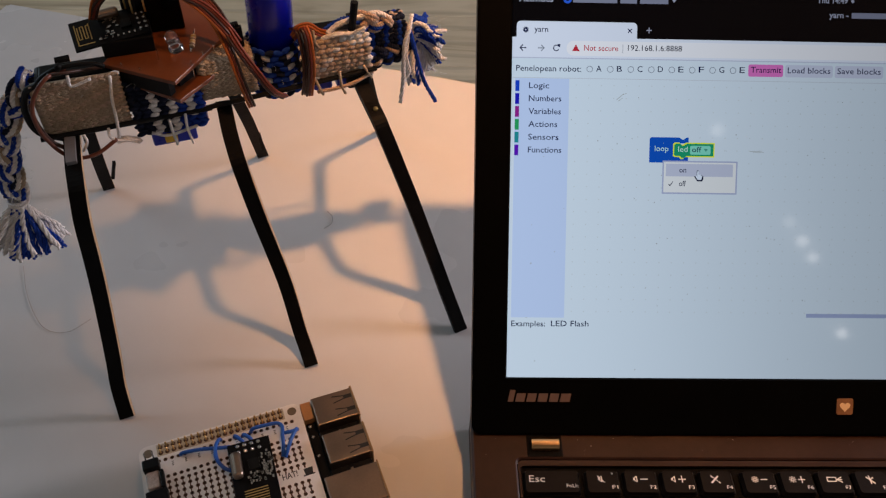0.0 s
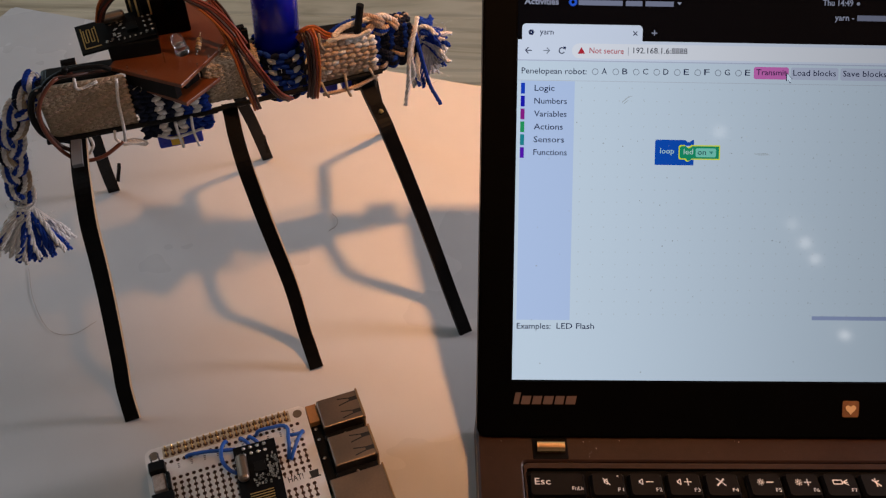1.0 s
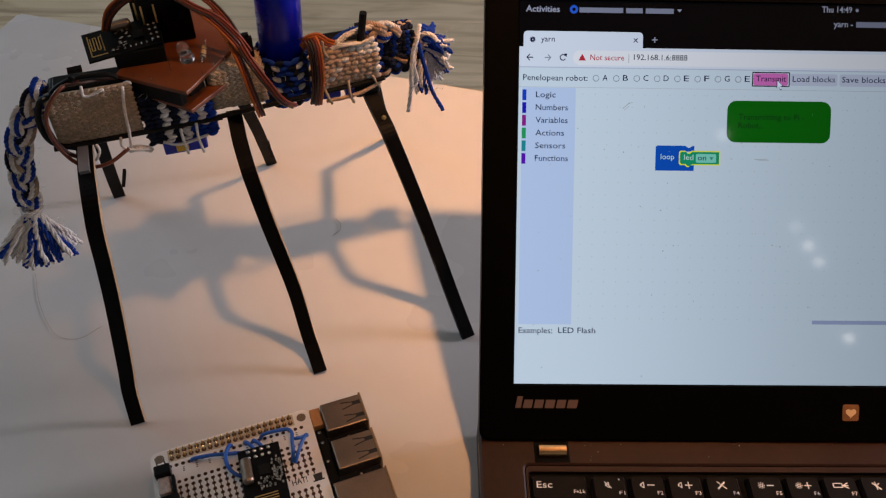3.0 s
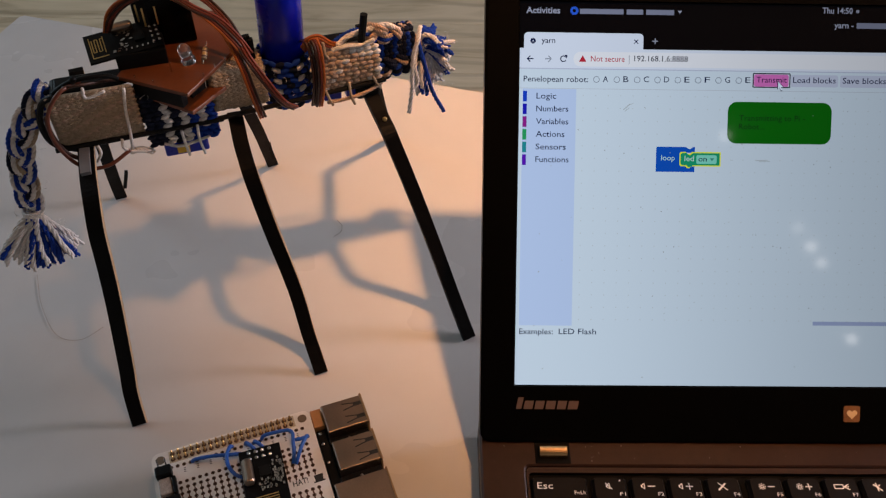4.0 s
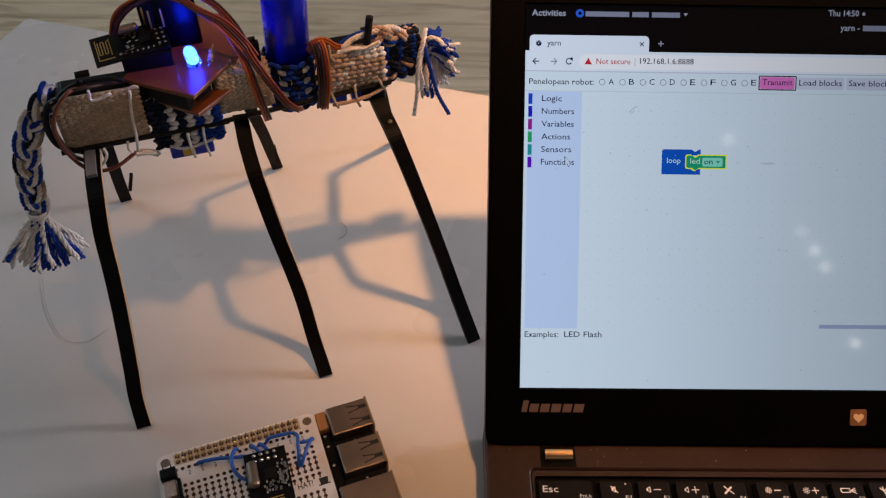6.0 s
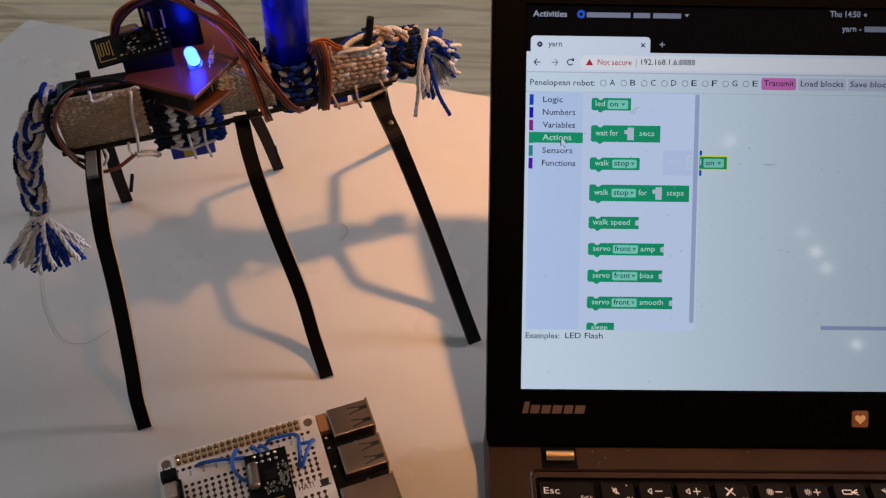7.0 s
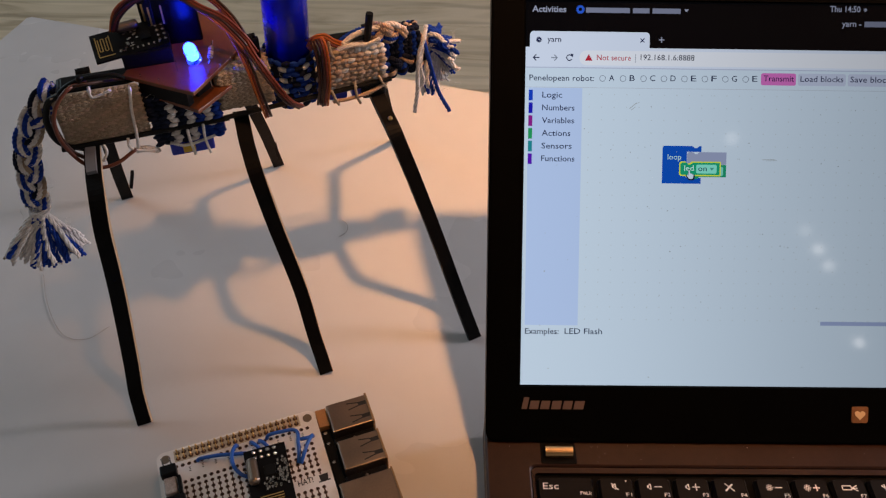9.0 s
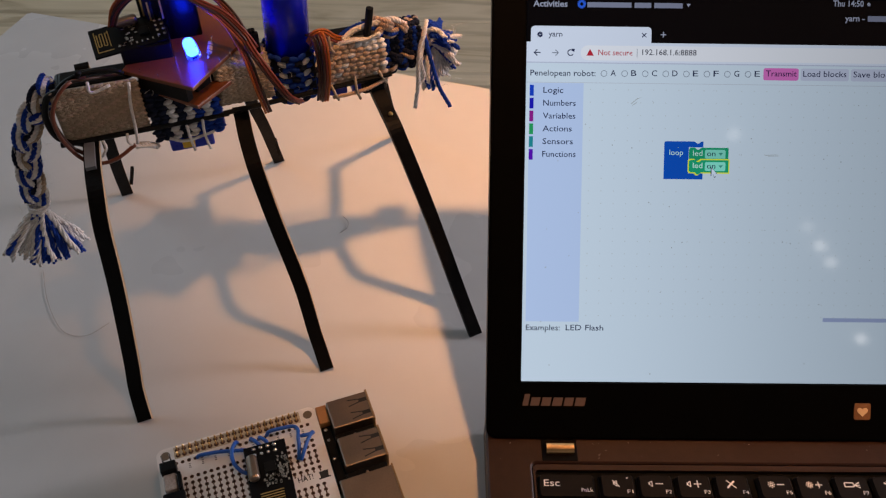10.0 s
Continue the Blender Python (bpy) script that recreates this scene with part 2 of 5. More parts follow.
# ---- table ----
TC = Vector((-0.3304, 0.3386, 0))
WHITE_TOP = mat("white_laminate", (0.63, 0.62, 0.61), 0.29, var=0.025, scale=9, bump=0.02, bscale=500, spec=0.45)
table = thing("table", Matrix.Translation((TC.x, TC.y, -TABLE_H)) @ pose(0, 0, 0, 0, 0, -14.8), "white laminate table with thin rounded edges", "table")
bm = bmesh.new()
prism(bm, rrect(0, -0.80, 1.40, 0, 0.002), TABLE_H - 0.026, TABLE_H, bevel=0.0012)
part("tabletop", bm, WHITE_TOP, table)
for lx, ly in ((0.06, -0.06), (1.34, -0.06), (0.06, -0.74), (1.34, -0.74)):
    bm = bmesh.new()
    box(bm, (lx - 0.025, ly - 0.025, 0), (lx + 0.025, ly + 0.025, TABLE_H - 0.026), 0.003)
    part("leg", bm, WHITE_TOP, table)

# ---- laptop ----
TAU = radians(42.97)                 # how far the lid leans back from upright
DECK = 0.017
PX = 0.0002025                       # one dot of the 1366 x 768 display
LW0, LW1 = -0.0140, 0.2906           # sides of the case
# brown tint puts the warm light's sheen into the black case colour
SHELL = mat("warm_tinted_black_plastic", (0.025, 0.0095, 0.0046), 0.40, var=0.25, scale=40, bump=0.10, bscale=2500, spec=0.24)
BEZEL = mat("black_bezel_plastic", (0.0012, 0.0012, 0.0013), 0.5, var=0.15, scale=50, bump=0.1, bscale=2600, spec=0.03)
KEY = mat("black_key_plastic", (0.0035, 0.003, 0.003), 0.42, var=0.15, scale=120, bump=0.05, bscale=3000, spec=0.12)
LEGEND = plain("key_legend_print", (0.92, 0.9, 0.88), 0.6)
PIT = plain("keyboard_well", (0.003, 0.003, 0.003), 0.7, **{"Specular IOR Level": 0.08})
# silver metal; the golden tint paints in the warm lamp's reflection
STEEL = mat("gold_tinted_hinge_metal", (0.72, 0.46, 0.22), 0.2, 1.0, var=0.06, scale=300)
BADGE = plain("silver_badge_print", (0.20, 0.135, 0.115), 0.4, 0.4)
RUBBER = plain("black_rubber", (0.015, 0.015, 0.015), 0.8)

laptop = thing("laptop", Matrix(), "open black laptop showing a block-coding web page", "laptop")


def ring(bm, outer, inner, z0, z1):
    n = len(outer)
    loops = [[bm.verts.new((x, y, z)) for x, y in pts] for pts, z in ((outer, z0), (outer, z1), (inner, z1), (inner, z0))]
    for a, b in zip(loops, loops[1:] + loops[:1]):
        for i in range(n):
            bm.faces.new((a[i], a[(i + 1) % n], b[(i + 1) % n], b[i]))


bm = bmesh.new()
WELL = rrect(0.0040, -0.1340, 0.2726, -0.0268, 0.0022)
CASE = rrect(LW0, -0.2040, LW1, -0.0010, 0.0050)
INSET = rrect(LW0 + 0.0009, -0.2031, LW1 - 0.0009, -0.0019, 0.0043)
loops = [[bm.verts.new((x, y, z)) for x, y in pts] for pts, z in ((CASE, 0.0030), (CASE, DECK - 0.0009), (INSET, DECK), (rrect(0.0033, -0.1347, 0.2733, -0.0261, 0.0028), DECK), (WELL, DECK - 0.0006), (WELL, 0.0142))]
for la, lb in zip(loops, loops[1:]):
    for i in range(len(la)):
        j = (i + 1) % len(la)
        bm.faces.new((la[i], la[j], lb[j], lb[i]))
deck = part("palm_rest", bm, SHELL, laptop, "matt black deck round the keyboard")
bm = bmesh.new()
prism(bm, rrect(LW0 + 0.001, -0.203, LW1 - 0.001, -0.002, 0.004), 0.0022, 0.0142)
part("base_tray", bm, PIT, laptop)
for fx in (0.01, 0.266):
    for fy in (-0.19, -0.02):
        bm = bmesh.new()
        box(bm, (fx - 0.008, fy - 0.004, 0), (fx + 0.008, fy + 0.004, 0.0025), 0.0008)
        part("rubber_foot", bm, RUBBER, laptop)
# raised lip round the key well
bm = bmesh.new()
ring(bm, rrect(0.0044, -0.1336, 0.2722, -0.0272, 0.0020), rrect(0.0053, -0.1328, 0.2713, -0.0296, 0.0016), 0.0143, 0.0163)
part("keyboard_frame", bm, SHELL, laptop)

# lid: its own space has x along the display, y up it, z out of it
LID = Matrix(((1, 0, 0, 0), (0, math.sin(TAU), -math.cos(TAU), 0), (0, math.cos(TAU), math.sin(TAU), DECK + 0.0245 * math.cos(TAU)), (0, 0, 0, 1)))
OUT = rrect(LW0, -0.0236, LW1, 0.1755, 0.0042)
bm = bmesh.new()
prism(bm, OUT, -0.0075, -0.0013)
lid = part("lid", bm, SHELL, laptop, "matt black lid shell", m=LID)
bm = bmesh.new()
ring(bm, OUT, rrect(-0.0006, -0.0004, 0.2772, 0.1559, 0.0005), -0.0013, 0.0011)
es = [e for e in bm.edges if all(v.co.z > 0.001 for v in e.verts)]
bmesh.ops.bevel(bm, geom=[e for e in es if all(v.co.y < -0.02 or v.co.y > 0.17 or v.co.x < -0.009 or v.co.x > 0.285 for v in e.verts)], offset=0.0007, segments=2, affect="EDGES")
part("bezel", bm, BEZEL, lid, "black plastic display surround")
for s in range(2):
    x0 = (0.0095, 0.2551)[s]
    bm = bmesh.new()
    # raised black box, put in for the shade of the hinge pocket
    box(bm, (x0 - 0.0012, -0.0262, 0.0150), (x0 + 0.0136, -0.0160, 0.01725), 0.0006)
    slot = part("hinge", bm, PIT, laptop)
    bm = bmesh.new()
    cyl(bm, (0, 0), 0.0030, 0, 0.0112, 24, m=Matrix.Translation((x0 + 0.0006, -0.0210, 0.0178)) @ pose(0, 0, 0, 0, 90, 0))
    part("hinge_barrel", bm, STEEL, slot, "shiny metal hinge barrel", smooth=False)

# bar-shaped badge on the lower bezel and a square sticker
bx = 0.0006
for wd, y1 in ((0.0022, 0.0048), (0.0036, 0.0034), (0.0036, 0.0034), (0.0038, 0.0034), (0.0036, 0.0034), (0.0040, 0.0034)):
    bm = bmesh.new()
    prism(bm, [(bx, 0), (bx + wd, 0), (bx + wd + y1 * 0.2, y1), (bx + y1 * 0.2, y1)], 0.0011, 0.00135)
    part("badge_bar", bm, BADGE, lid, "dull silver slanted badge bar", m=pose(0, -0.0098, 0))
    bx += wd + 0.0009
bm = bmesh.new()
prism(bm, rrect(-0.0034, -0.0034, 0.0034, 0.0034, 0.0008), 0.0011, 0.0014, bevel=0.0001)
sticker = part("sticker", bm, mat("brown_foil", (0.27, 0.13, 0.055), 0.35, 0.3, var=0.25, scale=300), lid, "small brown square sticker with a pale heart", m=pose(692 * PX, (768 - 823) * PX, 0))
bm = bmesh.new()
heart = []
for i in range(28):
    a = 2 * math.pi * i / 28
    heart.append((0.000145 * 16 * math.sin(a) ** 3 * 0.95, 0.000135 * (13 * math.cos(a) - 5 * math.cos(2 * a) - 2 * math.cos(3 * a) - math.cos(4 * a))))
prism(bm, heart[::-1], 0.0014, 0.0016)
part("sticker_heart", bm, plain("pale_print", (0.85, 0.64, 0.40), 0.4, 0.2), lid, "pale heart print", m=pose(692 * PX, (768 - 823) * PX, 0))


# ---- keyboard ----
class Ink:
    """Flat print made of strokes, patches and words, one mesh."""

    def __init__(self, z=0.0):
        self.v, self.f, self.mi, self.mats, self.z = [], [], [], [], z

    def slot(self, m):
        if m not in self.mats:
            self.mats.append(m)
        return self.mats.index(m)

    def poly(self, pts, m, lift=0.0):
        n = len(self.v)
        self.v += [(x, y, self.z + lift) for x, y in pts]
        self.f.append(tuple(range(n, n + len(pts))))
        self.mi.append(self.slot(m))

    def stroke(self, a, b, w, m, lift=0.0):
        dx, dy = b[0] - a[0], b[1] - a[1]
        k = w / 2 / math.hypot(dx, dy)
        ox, oy = -dy * k, dx * k
        self.poly([(a[0] - ox, a[1] - oy), (b[0] - ox, b[1] - oy), (b[0] + ox, b[1] + oy), (a[0] + ox, a[1] + oy)], m, lift)

    def ringlet(self, c, r, w, m, lift=0.0, n=16, a0=0, a1=360):
        pts = [(c[0] + r * math.cos(radians(a0 + (a1 - a0) * i / n)), c[1] + r * math.sin(radians(a0 + (a1 - a0) * i / n))) for i in range(n + 1)]
        for a, b in zip(pts, pts[1:]):
            self.stroke(a, b, w, m, lift)

    def text(self, s, x0, x1, y, size, m, lift=0.0, bold=0.0):
        """From x0 to x1, its small letters' middle on y."""
        vs, fs = words(s, bold)
        n, k = len(self.v), self.slot(m)
        self.v += [(x0 + (x1 - x0) * a, y + (b - 0.27) * size, self.z + lift) for a, b in vs]
        for f in fs:
            self.f.append(tuple(n + i for i in f))
            self.mi.append(k)

    def made(self, name, parent, label="", m=None):
        me = bpy.data.meshes.new(name)
        me.from_pydata(self.v, [], self.f)
        for k in self.mats:
            me.materials.append(k)
        me.polygons.foreach_set("material_index", self.mi)
        ob = new(name, me)
        ob.parent = parent
        if m is not None:
            ob.matrix_basis = m
        return tagged(ob, label) if label else ob


def key_mesh(w, d):
    bm = bmesh.new()
    t = 0.0009
    prism(bm, rrect(0, -d, w, 0, 0.0010, 3), 0.0142, 0.0156)
    top = rrect(t, -d + t * 0.7, w - t, -t * 0.5, 0.0013, 3)
    low = rrect(0.0001, -d + 0.0001, w - 0.0001, -0.0001, 0.0010, 3)
    a = [bm.verts.new((x, y, 0.0156)) for x, y in low]
    b = [bm.verts.new((x, y, 0.0171)) for x, y in top]
    n = len(a)
    for i in range(n):
        bm.faces.new((a[i], a[(i + 1) % n], b[(i + 1) % n], b[i]))
    bm.faces.new(b)
    return bm


def speaker(k, x, y, s):
    k.poly([(x - 1.0 * s, y - 0.45 * s), (x - 0.5 * s, y - 0.45 * s), (x - 0.5 * s, y + 0.45 * s), (x - 1.0 * s, y + 0.45 * s)], LEGEND)
    for a, b in (((-0.5, 0.45), (0.2, 1)), ((0.2, 1), (0.2, -1)), ((0.2, -1), (-0.5, -0.45))):
        k.stroke((x + a[0] * s, y + a[1] * s), (x + b[0] * s, y + b[1] * s), 0.00036, LEGEND)


def sun(k, x, y, s):
    k.ringlet((x, y), 0.5 * s, 0.00036, LEGEND, n=10)
    for i in range(8):
        a = i * math.pi / 4
        k.stroke((x + 0.8 * s * math.cos(a), y + 0.8 * s * math.sin(a)), (x + 1.2 * s * math.cos(a), y + 1.2 * s * math.sin(a)), 0.00034, LEGEND)


def keyboard():
    ky, kd = -0.0318, 0.0102
    fx = [0.0303 + 0.0152 * i + 0.0020 * (i // 4) for i in range(12)]
    xs = [(0.0058, 0.0228)] + [(x, 0.0141) for x in fx]
    x = fx[-1] + 0.0172
    while x + 0.0141 < 0.272:
        xs.append((x, 0.0141))
        x += 0.0148
    for i, (x, w) in enumerate(xs):
        key = part("key", key_mesh(w, kd), KEY, laptop, "", m=pose(x, ky, 0))
        k = Ink(0.01714)
        s = 0.0012
        cx, cy = w * 0.46, -0.0040
        if i == 0:
            k.text("Esc", 0.0024, 0.0086, -0.0042, 0.0040, LEGEND)
            k.text("FnLk", 0.0170, 0.0216, -0.0070, 0.0021, LEGEND)
        elif i <= 12:
            k.text(f"F{i}", w - 0.0036, w - 0.0013, -0.0075, 0.0022, LEGEND)
            if i == 1:
                speaker(k, cx, cy, s)
                k.stroke((cx - 0.0014, cy + 0.0014), (cx + 0.0012, cy - 0.0014), 0.0004, LEGEND)
                k.ringlet((w - 0.003, -0.0016), 0.0002, 0.0004, LEGEND, n=6)
            elif i in (2, 3):
                speaker(k, cx - 0.0012, cy, s)
                k.stroke((cx + 0.0004, cy), (cx + 0.0034, cy), 0.0004, LEGEND)
                if i == 3:
                    k.stroke((cx + 0.0019, cy - 0.0015), (cx + 0.0019, cy + 0.0015), 0.0004, LEGEND)
            elif i == 4:
                k.stroke((cx - 0.0018, cy - 0.0016), (cx + 0.0014, cy + 0.0014), 0.0007, LEGEND)
                k.stroke((cx - 0.0016, cy + 0.0016), (cx + 0.0018, cy - 0.0016), 0.0004, LEGEND)
            elif i in (5, 6):
                sun(k, cx - 0.0012, cy, s)
                k.stroke((cx + 0.0010, cy), (cx + 0.0038, cy), 0.0004, LEGEND)
                if i == 6:
                    k.stroke((cx + 0.0024, cy - 0.0014), (cx + 0.0024, cy + 0.0014), 0.0004, LEGEND)
            elif i == 7:
                for a, b in (((-2, -.6), (1, -.6)), ((1, -.6), (1, .8)), ((1, .8), (-2, .8)), ((-2, .8), (-2, -.6)), ((1.2, 0), (3, 1)), ((1.2, 0), (3, -1)), ((1.2, 0), (3, 0))):
                    k.stroke((cx + a[0] * s, cy + a[1] * s), (cx + b[0] * s, cy + b[1] * s), 0.0004, LEGEND)
            elif i == 8:
                k.stroke((cx - 0.0016, cy + 0.0012), (cx + 0.0014, cy - 0.0016), 0.0005, LEGEND)
                k.stroke((cx + 0.0012, cy + 0.0010), (cx - 0.0006, cy - 0.0002), 0.0004, LEGEND)
                k.stroke((cx - 0.0002, cy - 0.0018), (cx - 0.0004, cy + 0.0018), 0.0004, LEGEND)
            else:
                k.stroke((cx - 0.0015, cy), (cx + 0.0015, cy), 0.0006, LEGEND)
        if k.f:
            k.made("key_print", key, "pale grey printed legend")
    made = {}
    for j in range(5):
        y = -0.0440 - 0.0181 * j
        x = 0.0058 + (0, 0.009, 0.014, 0.023, 0)[j]
        while x + 0.0165 < 0.272:
            if "k" not in made:
                made["k"] = part("key", key_mesh(0.0165, 0.0158), KEY, laptop, "", m=pose(x, y, 0))
            else:
                ob = new("key", made["k"].data)
                ob.parent = laptop
                ob.matrix_basis = pose(x, y, 0)
            x += 0.0186


keyboard()

# ---- display and what it shows ----
bm = bmesh.new()
box(bm, (0, 0, -0.0012), (1366 * PX, 768 * PX, 0))
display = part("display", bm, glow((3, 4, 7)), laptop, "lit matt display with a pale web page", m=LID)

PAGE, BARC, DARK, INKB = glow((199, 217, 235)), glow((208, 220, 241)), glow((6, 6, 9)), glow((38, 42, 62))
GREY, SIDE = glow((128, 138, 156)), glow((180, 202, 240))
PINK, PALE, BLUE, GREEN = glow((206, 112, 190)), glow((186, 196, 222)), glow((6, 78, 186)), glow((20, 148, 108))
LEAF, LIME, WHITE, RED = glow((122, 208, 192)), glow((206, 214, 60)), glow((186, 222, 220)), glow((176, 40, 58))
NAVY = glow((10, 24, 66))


class Page(Ink):
    """Ink in display dots from the top left corner."""

    def at(self, u, v):
        return (u * PX, (768 - v) * PX)

    def patch(self, u0, v0, u1, v1, m, lift=0.0, r=0):
        if r:
            pts = [self.at(a, b) for a, b in rrect(u0, v0, u1, v1, r, 4)][::-1]
        else:
            pts = [self.at(u0, v1), self.at(u1, v1), self.at(u1, v0), self.at(u0, v0)]
        self.poly(pts, m, lift)

    def shape(self, pts, m, lift=0.0):
        self.poly([self.at(a, b) for a, b in pts][::-1], m, lift)

    def line(self, s, u0, u1, v, size, m, lift=0.0, bold=0.004):
        x0, y = self.at(u0, v)
        self.text(s, x0, u1 * PX, y, size * PX, m, lift, bold)

    def dash(self, a, b, w, m, lift=0.0):
        self.stroke(self.at(*a), self.at(*b), w * PX, m, lift)

    def circle(self, c, r, w, m, lift=0.0, **kw):
        self.ringlet(self.at(*c), r * PX, w * PX, m, lift, **kw)


L1, L2, L3 = 0.00004, 0.00008, 0.00012
TOPTEXT = glow((150, 156, 180))
g = Page(0.00004)
g.line("Activities", 11.6, 79, 18, 17, TOPTEXT, bold=0.02)
g.circle((107, 17), 6, 5, glow((40, 90, 210)))
for u0, u1 in ((118, 205), (211, 244), (250, 306)):
    g.patch(u0, 13, u1, 23, glow((120, 126, 150)))
g.shape([(313, 14), (322, 14), (317.5, 20)], TOPTEXT)
g.made("top_bar", display, "black desktop bar with pale words")
g = Page(0.00004)
g.circle((674, 10.5), 2, 3, TOPTEXT)
g.line("yarn -", 628, 667, 39, 16.5, TOPTEXT, bold=0.02)
g.patch(673, 33, 762, 44, glow((120, 126, 150)))
g.made("window_title", display, "pale words on black")
g = Page(0.00004)
g.patch(0, 91, 1366, 131, BARC)
g.patch(8, 60, 246, 92, BARC, 0, 8)
g.patch(8, 76, 246, 92, BARC, 0.00001)
g.circle((26, 77), 3.6, 4.5, NAVY, L1)
g.line("yarn", 42.9, 70, 76.5, 16, NAVY, L1)
for s in (1, -1):
    g.dash((227.5, 76 - 4 * s), (235.5, 76 + 4 * s), 1.8, NAVY, L1)
g.dash((264, 74.5), (275, 74.5), 2, TOPTEXT, L1)
g.dash((269.5, 69), (269.5, 80), 2, TOPTEXT, L1)
for c, s, m in ((21, 1, NAVY), (57, -1, GREY)):
    g.dash((c - 6.5, 112), (c + 6.5, 112), 2, m, L1)
    g.dash((c - 6 * s, 112.5), (c, 106), 2, m, L1)
    g.dash((c - 6 * s, 111.5), (c, 118), 2, m, L1)
g.circle((87, 111.5), 5.5, 2, NAVY, L1, a0=30, a1=330)
g.shape([(89, 104), (95, 104), (94, 111)], NAVY, L1)
g.patch(107, 97, 1250, 126, glow((222, 228, 240)), 0.00002, 14)
g.shape([(118, 117), (125.5, 104), (133, 117)], RED, L1)
g.line("Not secure", 141.6, 209.4, 111.5, 16, RED, L1)
g.patch(218, 103, 219, 120, GREY, L1)
g.line("192.168.1.6:8888", 228.6, 336, 110, 16, INKB, L1)
g.patch(0, 130, 1366, 132, glow((176, 186, 212)), L1)
g.made("address_bar", display, "pale browser bar with a tab and an address")
g = Page(0.00004)
g.patch(0, 131, 1366, 768, PAGE)
g.line("Penelopean robot:", 8.3, 137, 152.5, 16.5, NAVY, L1)
for i, ch in enumerate("ABCDEFGE"):
    u = 153.8 + 40.8 * i
    g.circle((u, 151.5 - 0.25 * i), 5.8, 1.3, GREY, L1)
    g.line(ch, u + 13, u + 23.5, 151.5 - 0.25 * i, 16.5, NAVY, L1)
g.patch(0, 169.5, 1366, 170.5, glow((180, 190, 206)), L1)
g.line("Examples:", 7.7, 76, 659.5, 16.5, NAVY, L1)
g.line("LED Flash", 88, 164, 659, 16.5, NAVY, L1)
g.made("web_page", display, "pale web page with a row of options")
g = Page(0.00008)
for i in range(50):
    for j in range(19):
        u, v = 128 + 25 * i, 183 + 25 * j
        g.patch(u - 1, v - 1, u + 1.1, v + 1.1, glow((186, 199, 210)))
g.patch(607, 634, 1180, 642, glow((150, 166, 206)))
tagged(g.made("dot_grid", display, "faint grey dots and a scroll bar"), kind="stuff")
for s, u0, u1, t0, t1, m in (("Transmit", 470, 540, 475, 536, PINK), ("Load blocks", 544, 640, 549, 635, PALE), ("Save blocks", 644, 742, 649, 737, PALE)):
    g = Page(0.00008)
    g.patch(u0, 137, u1, 161, m, 0, 4)
    g.line(s, t0, t1, 148.5, 16.5, NAVY, L1)
    g.made("button", display, {"Transmit": "pink page button"}.get(s, "pale blue page button"))
g = Page(0.00008)
g.patch(7, 171, 114, 646, SIDE)
for i, (s, w, c) in enumerate((("Logic", 74, (18, 62, 190)), ("Numbers", 99, (24, 24, 176)), ("Variables", 99, (136, 30, 136)), ("Actions", 92, (34, 152, 92)),
                               ("Sensors", 95, (30, 134, 146)), ("Functions", 101, (84, 18, 176)))):
    v = 186 + 25.2 * i
    g.patch(7.5, v - 10.5, 15.5, v + 10.5, glow(c), L1)
    g.line(s, 34.5, w, v, 16.5, NAVY, L1)
g.made("toolbox", display, "blue side list of block groups")


def block_outline(u0, v0, u1, v1):
    return [(u0 + 3, v0), (u0 + 12, v0), (u0 + 16, v0 + 4), (u0 + 20, v0 + 4), (u0 + 25, v0), (u1, v0), (u1, v1),
            (u0 + 25, v1), (u0 + 20, v1 + 4), (u0 + 16, v1 + 4), (u0 + 12, v1), (u0 + 3, v1), (u0, v1 - 3), (u0, v0 + 3)]


def led_block(g, u0, v0, halo=True, u1=None):
    u1 = u1 or u0 + 79
    v1 = v0 + 24.5
    if halo:
        g.shape([(a + (2.2 if a > u0 + 40 else -2.2), b + (2.2 if b > v0 + 12 else -2.2)) for a, b in block_outline(u0, v0, u1, v1)], LIME)
    g.shape(block_outline(u0, v0, u1, v1), GREEN, 0.00002)
    g.line("led", u0 + 8, u0 + 27, v0 + 12, 15.5, WHITE, L1)
    g.patch(u0 + 32, v0 + 4, u0 + 73, v0 + 21.5, LEAF, 0.00003, 3)
    g.line("on", u0 + 36, u0 + 53, v0 + 12.5, 15.5, NAVY, L1)
    g.shape([(u0 + 59, v0 + 10), (u0 + 68, v0 + 10), (u0 + 63.5, v0 + 16)], glow((60, 140, 130)), L1)


g = Page(0.00016)
g.patch(277, 288, 326, 333, BLUE, 0, 3)
g.patch(277, 321, 355, 333, BLUE, 0.000005)
loop_foot = g.made("loop_block_foot", display, "blue code block, lower arm")
g = Page(0.00018)
g.shape([(280, 283), (326, 283), (337, 283), (342, 287), (346, 287), (351, 283), (355, 283), (355, 294.5), (326, 294.5), (326, 320), (277, 320), (277, 286)], BLUE)
g.line("loop", 287.5, 315, 306, 15.5, WHITE, L1)
g.made("loop_block", display, "blue code block reading loop")
g = Page(0.00022)
led_block(g, 326.5, 295, halo=False)
first_led = g.made("led_block", display, "green code block beside the blue one")

# what comes and goes on the display
HID = -0.0040


def shown(x=0.0, y=0.0):
    return pose(x * PX, -y * PX, 0)


def tucked():
    return pose(0, 0, HID)


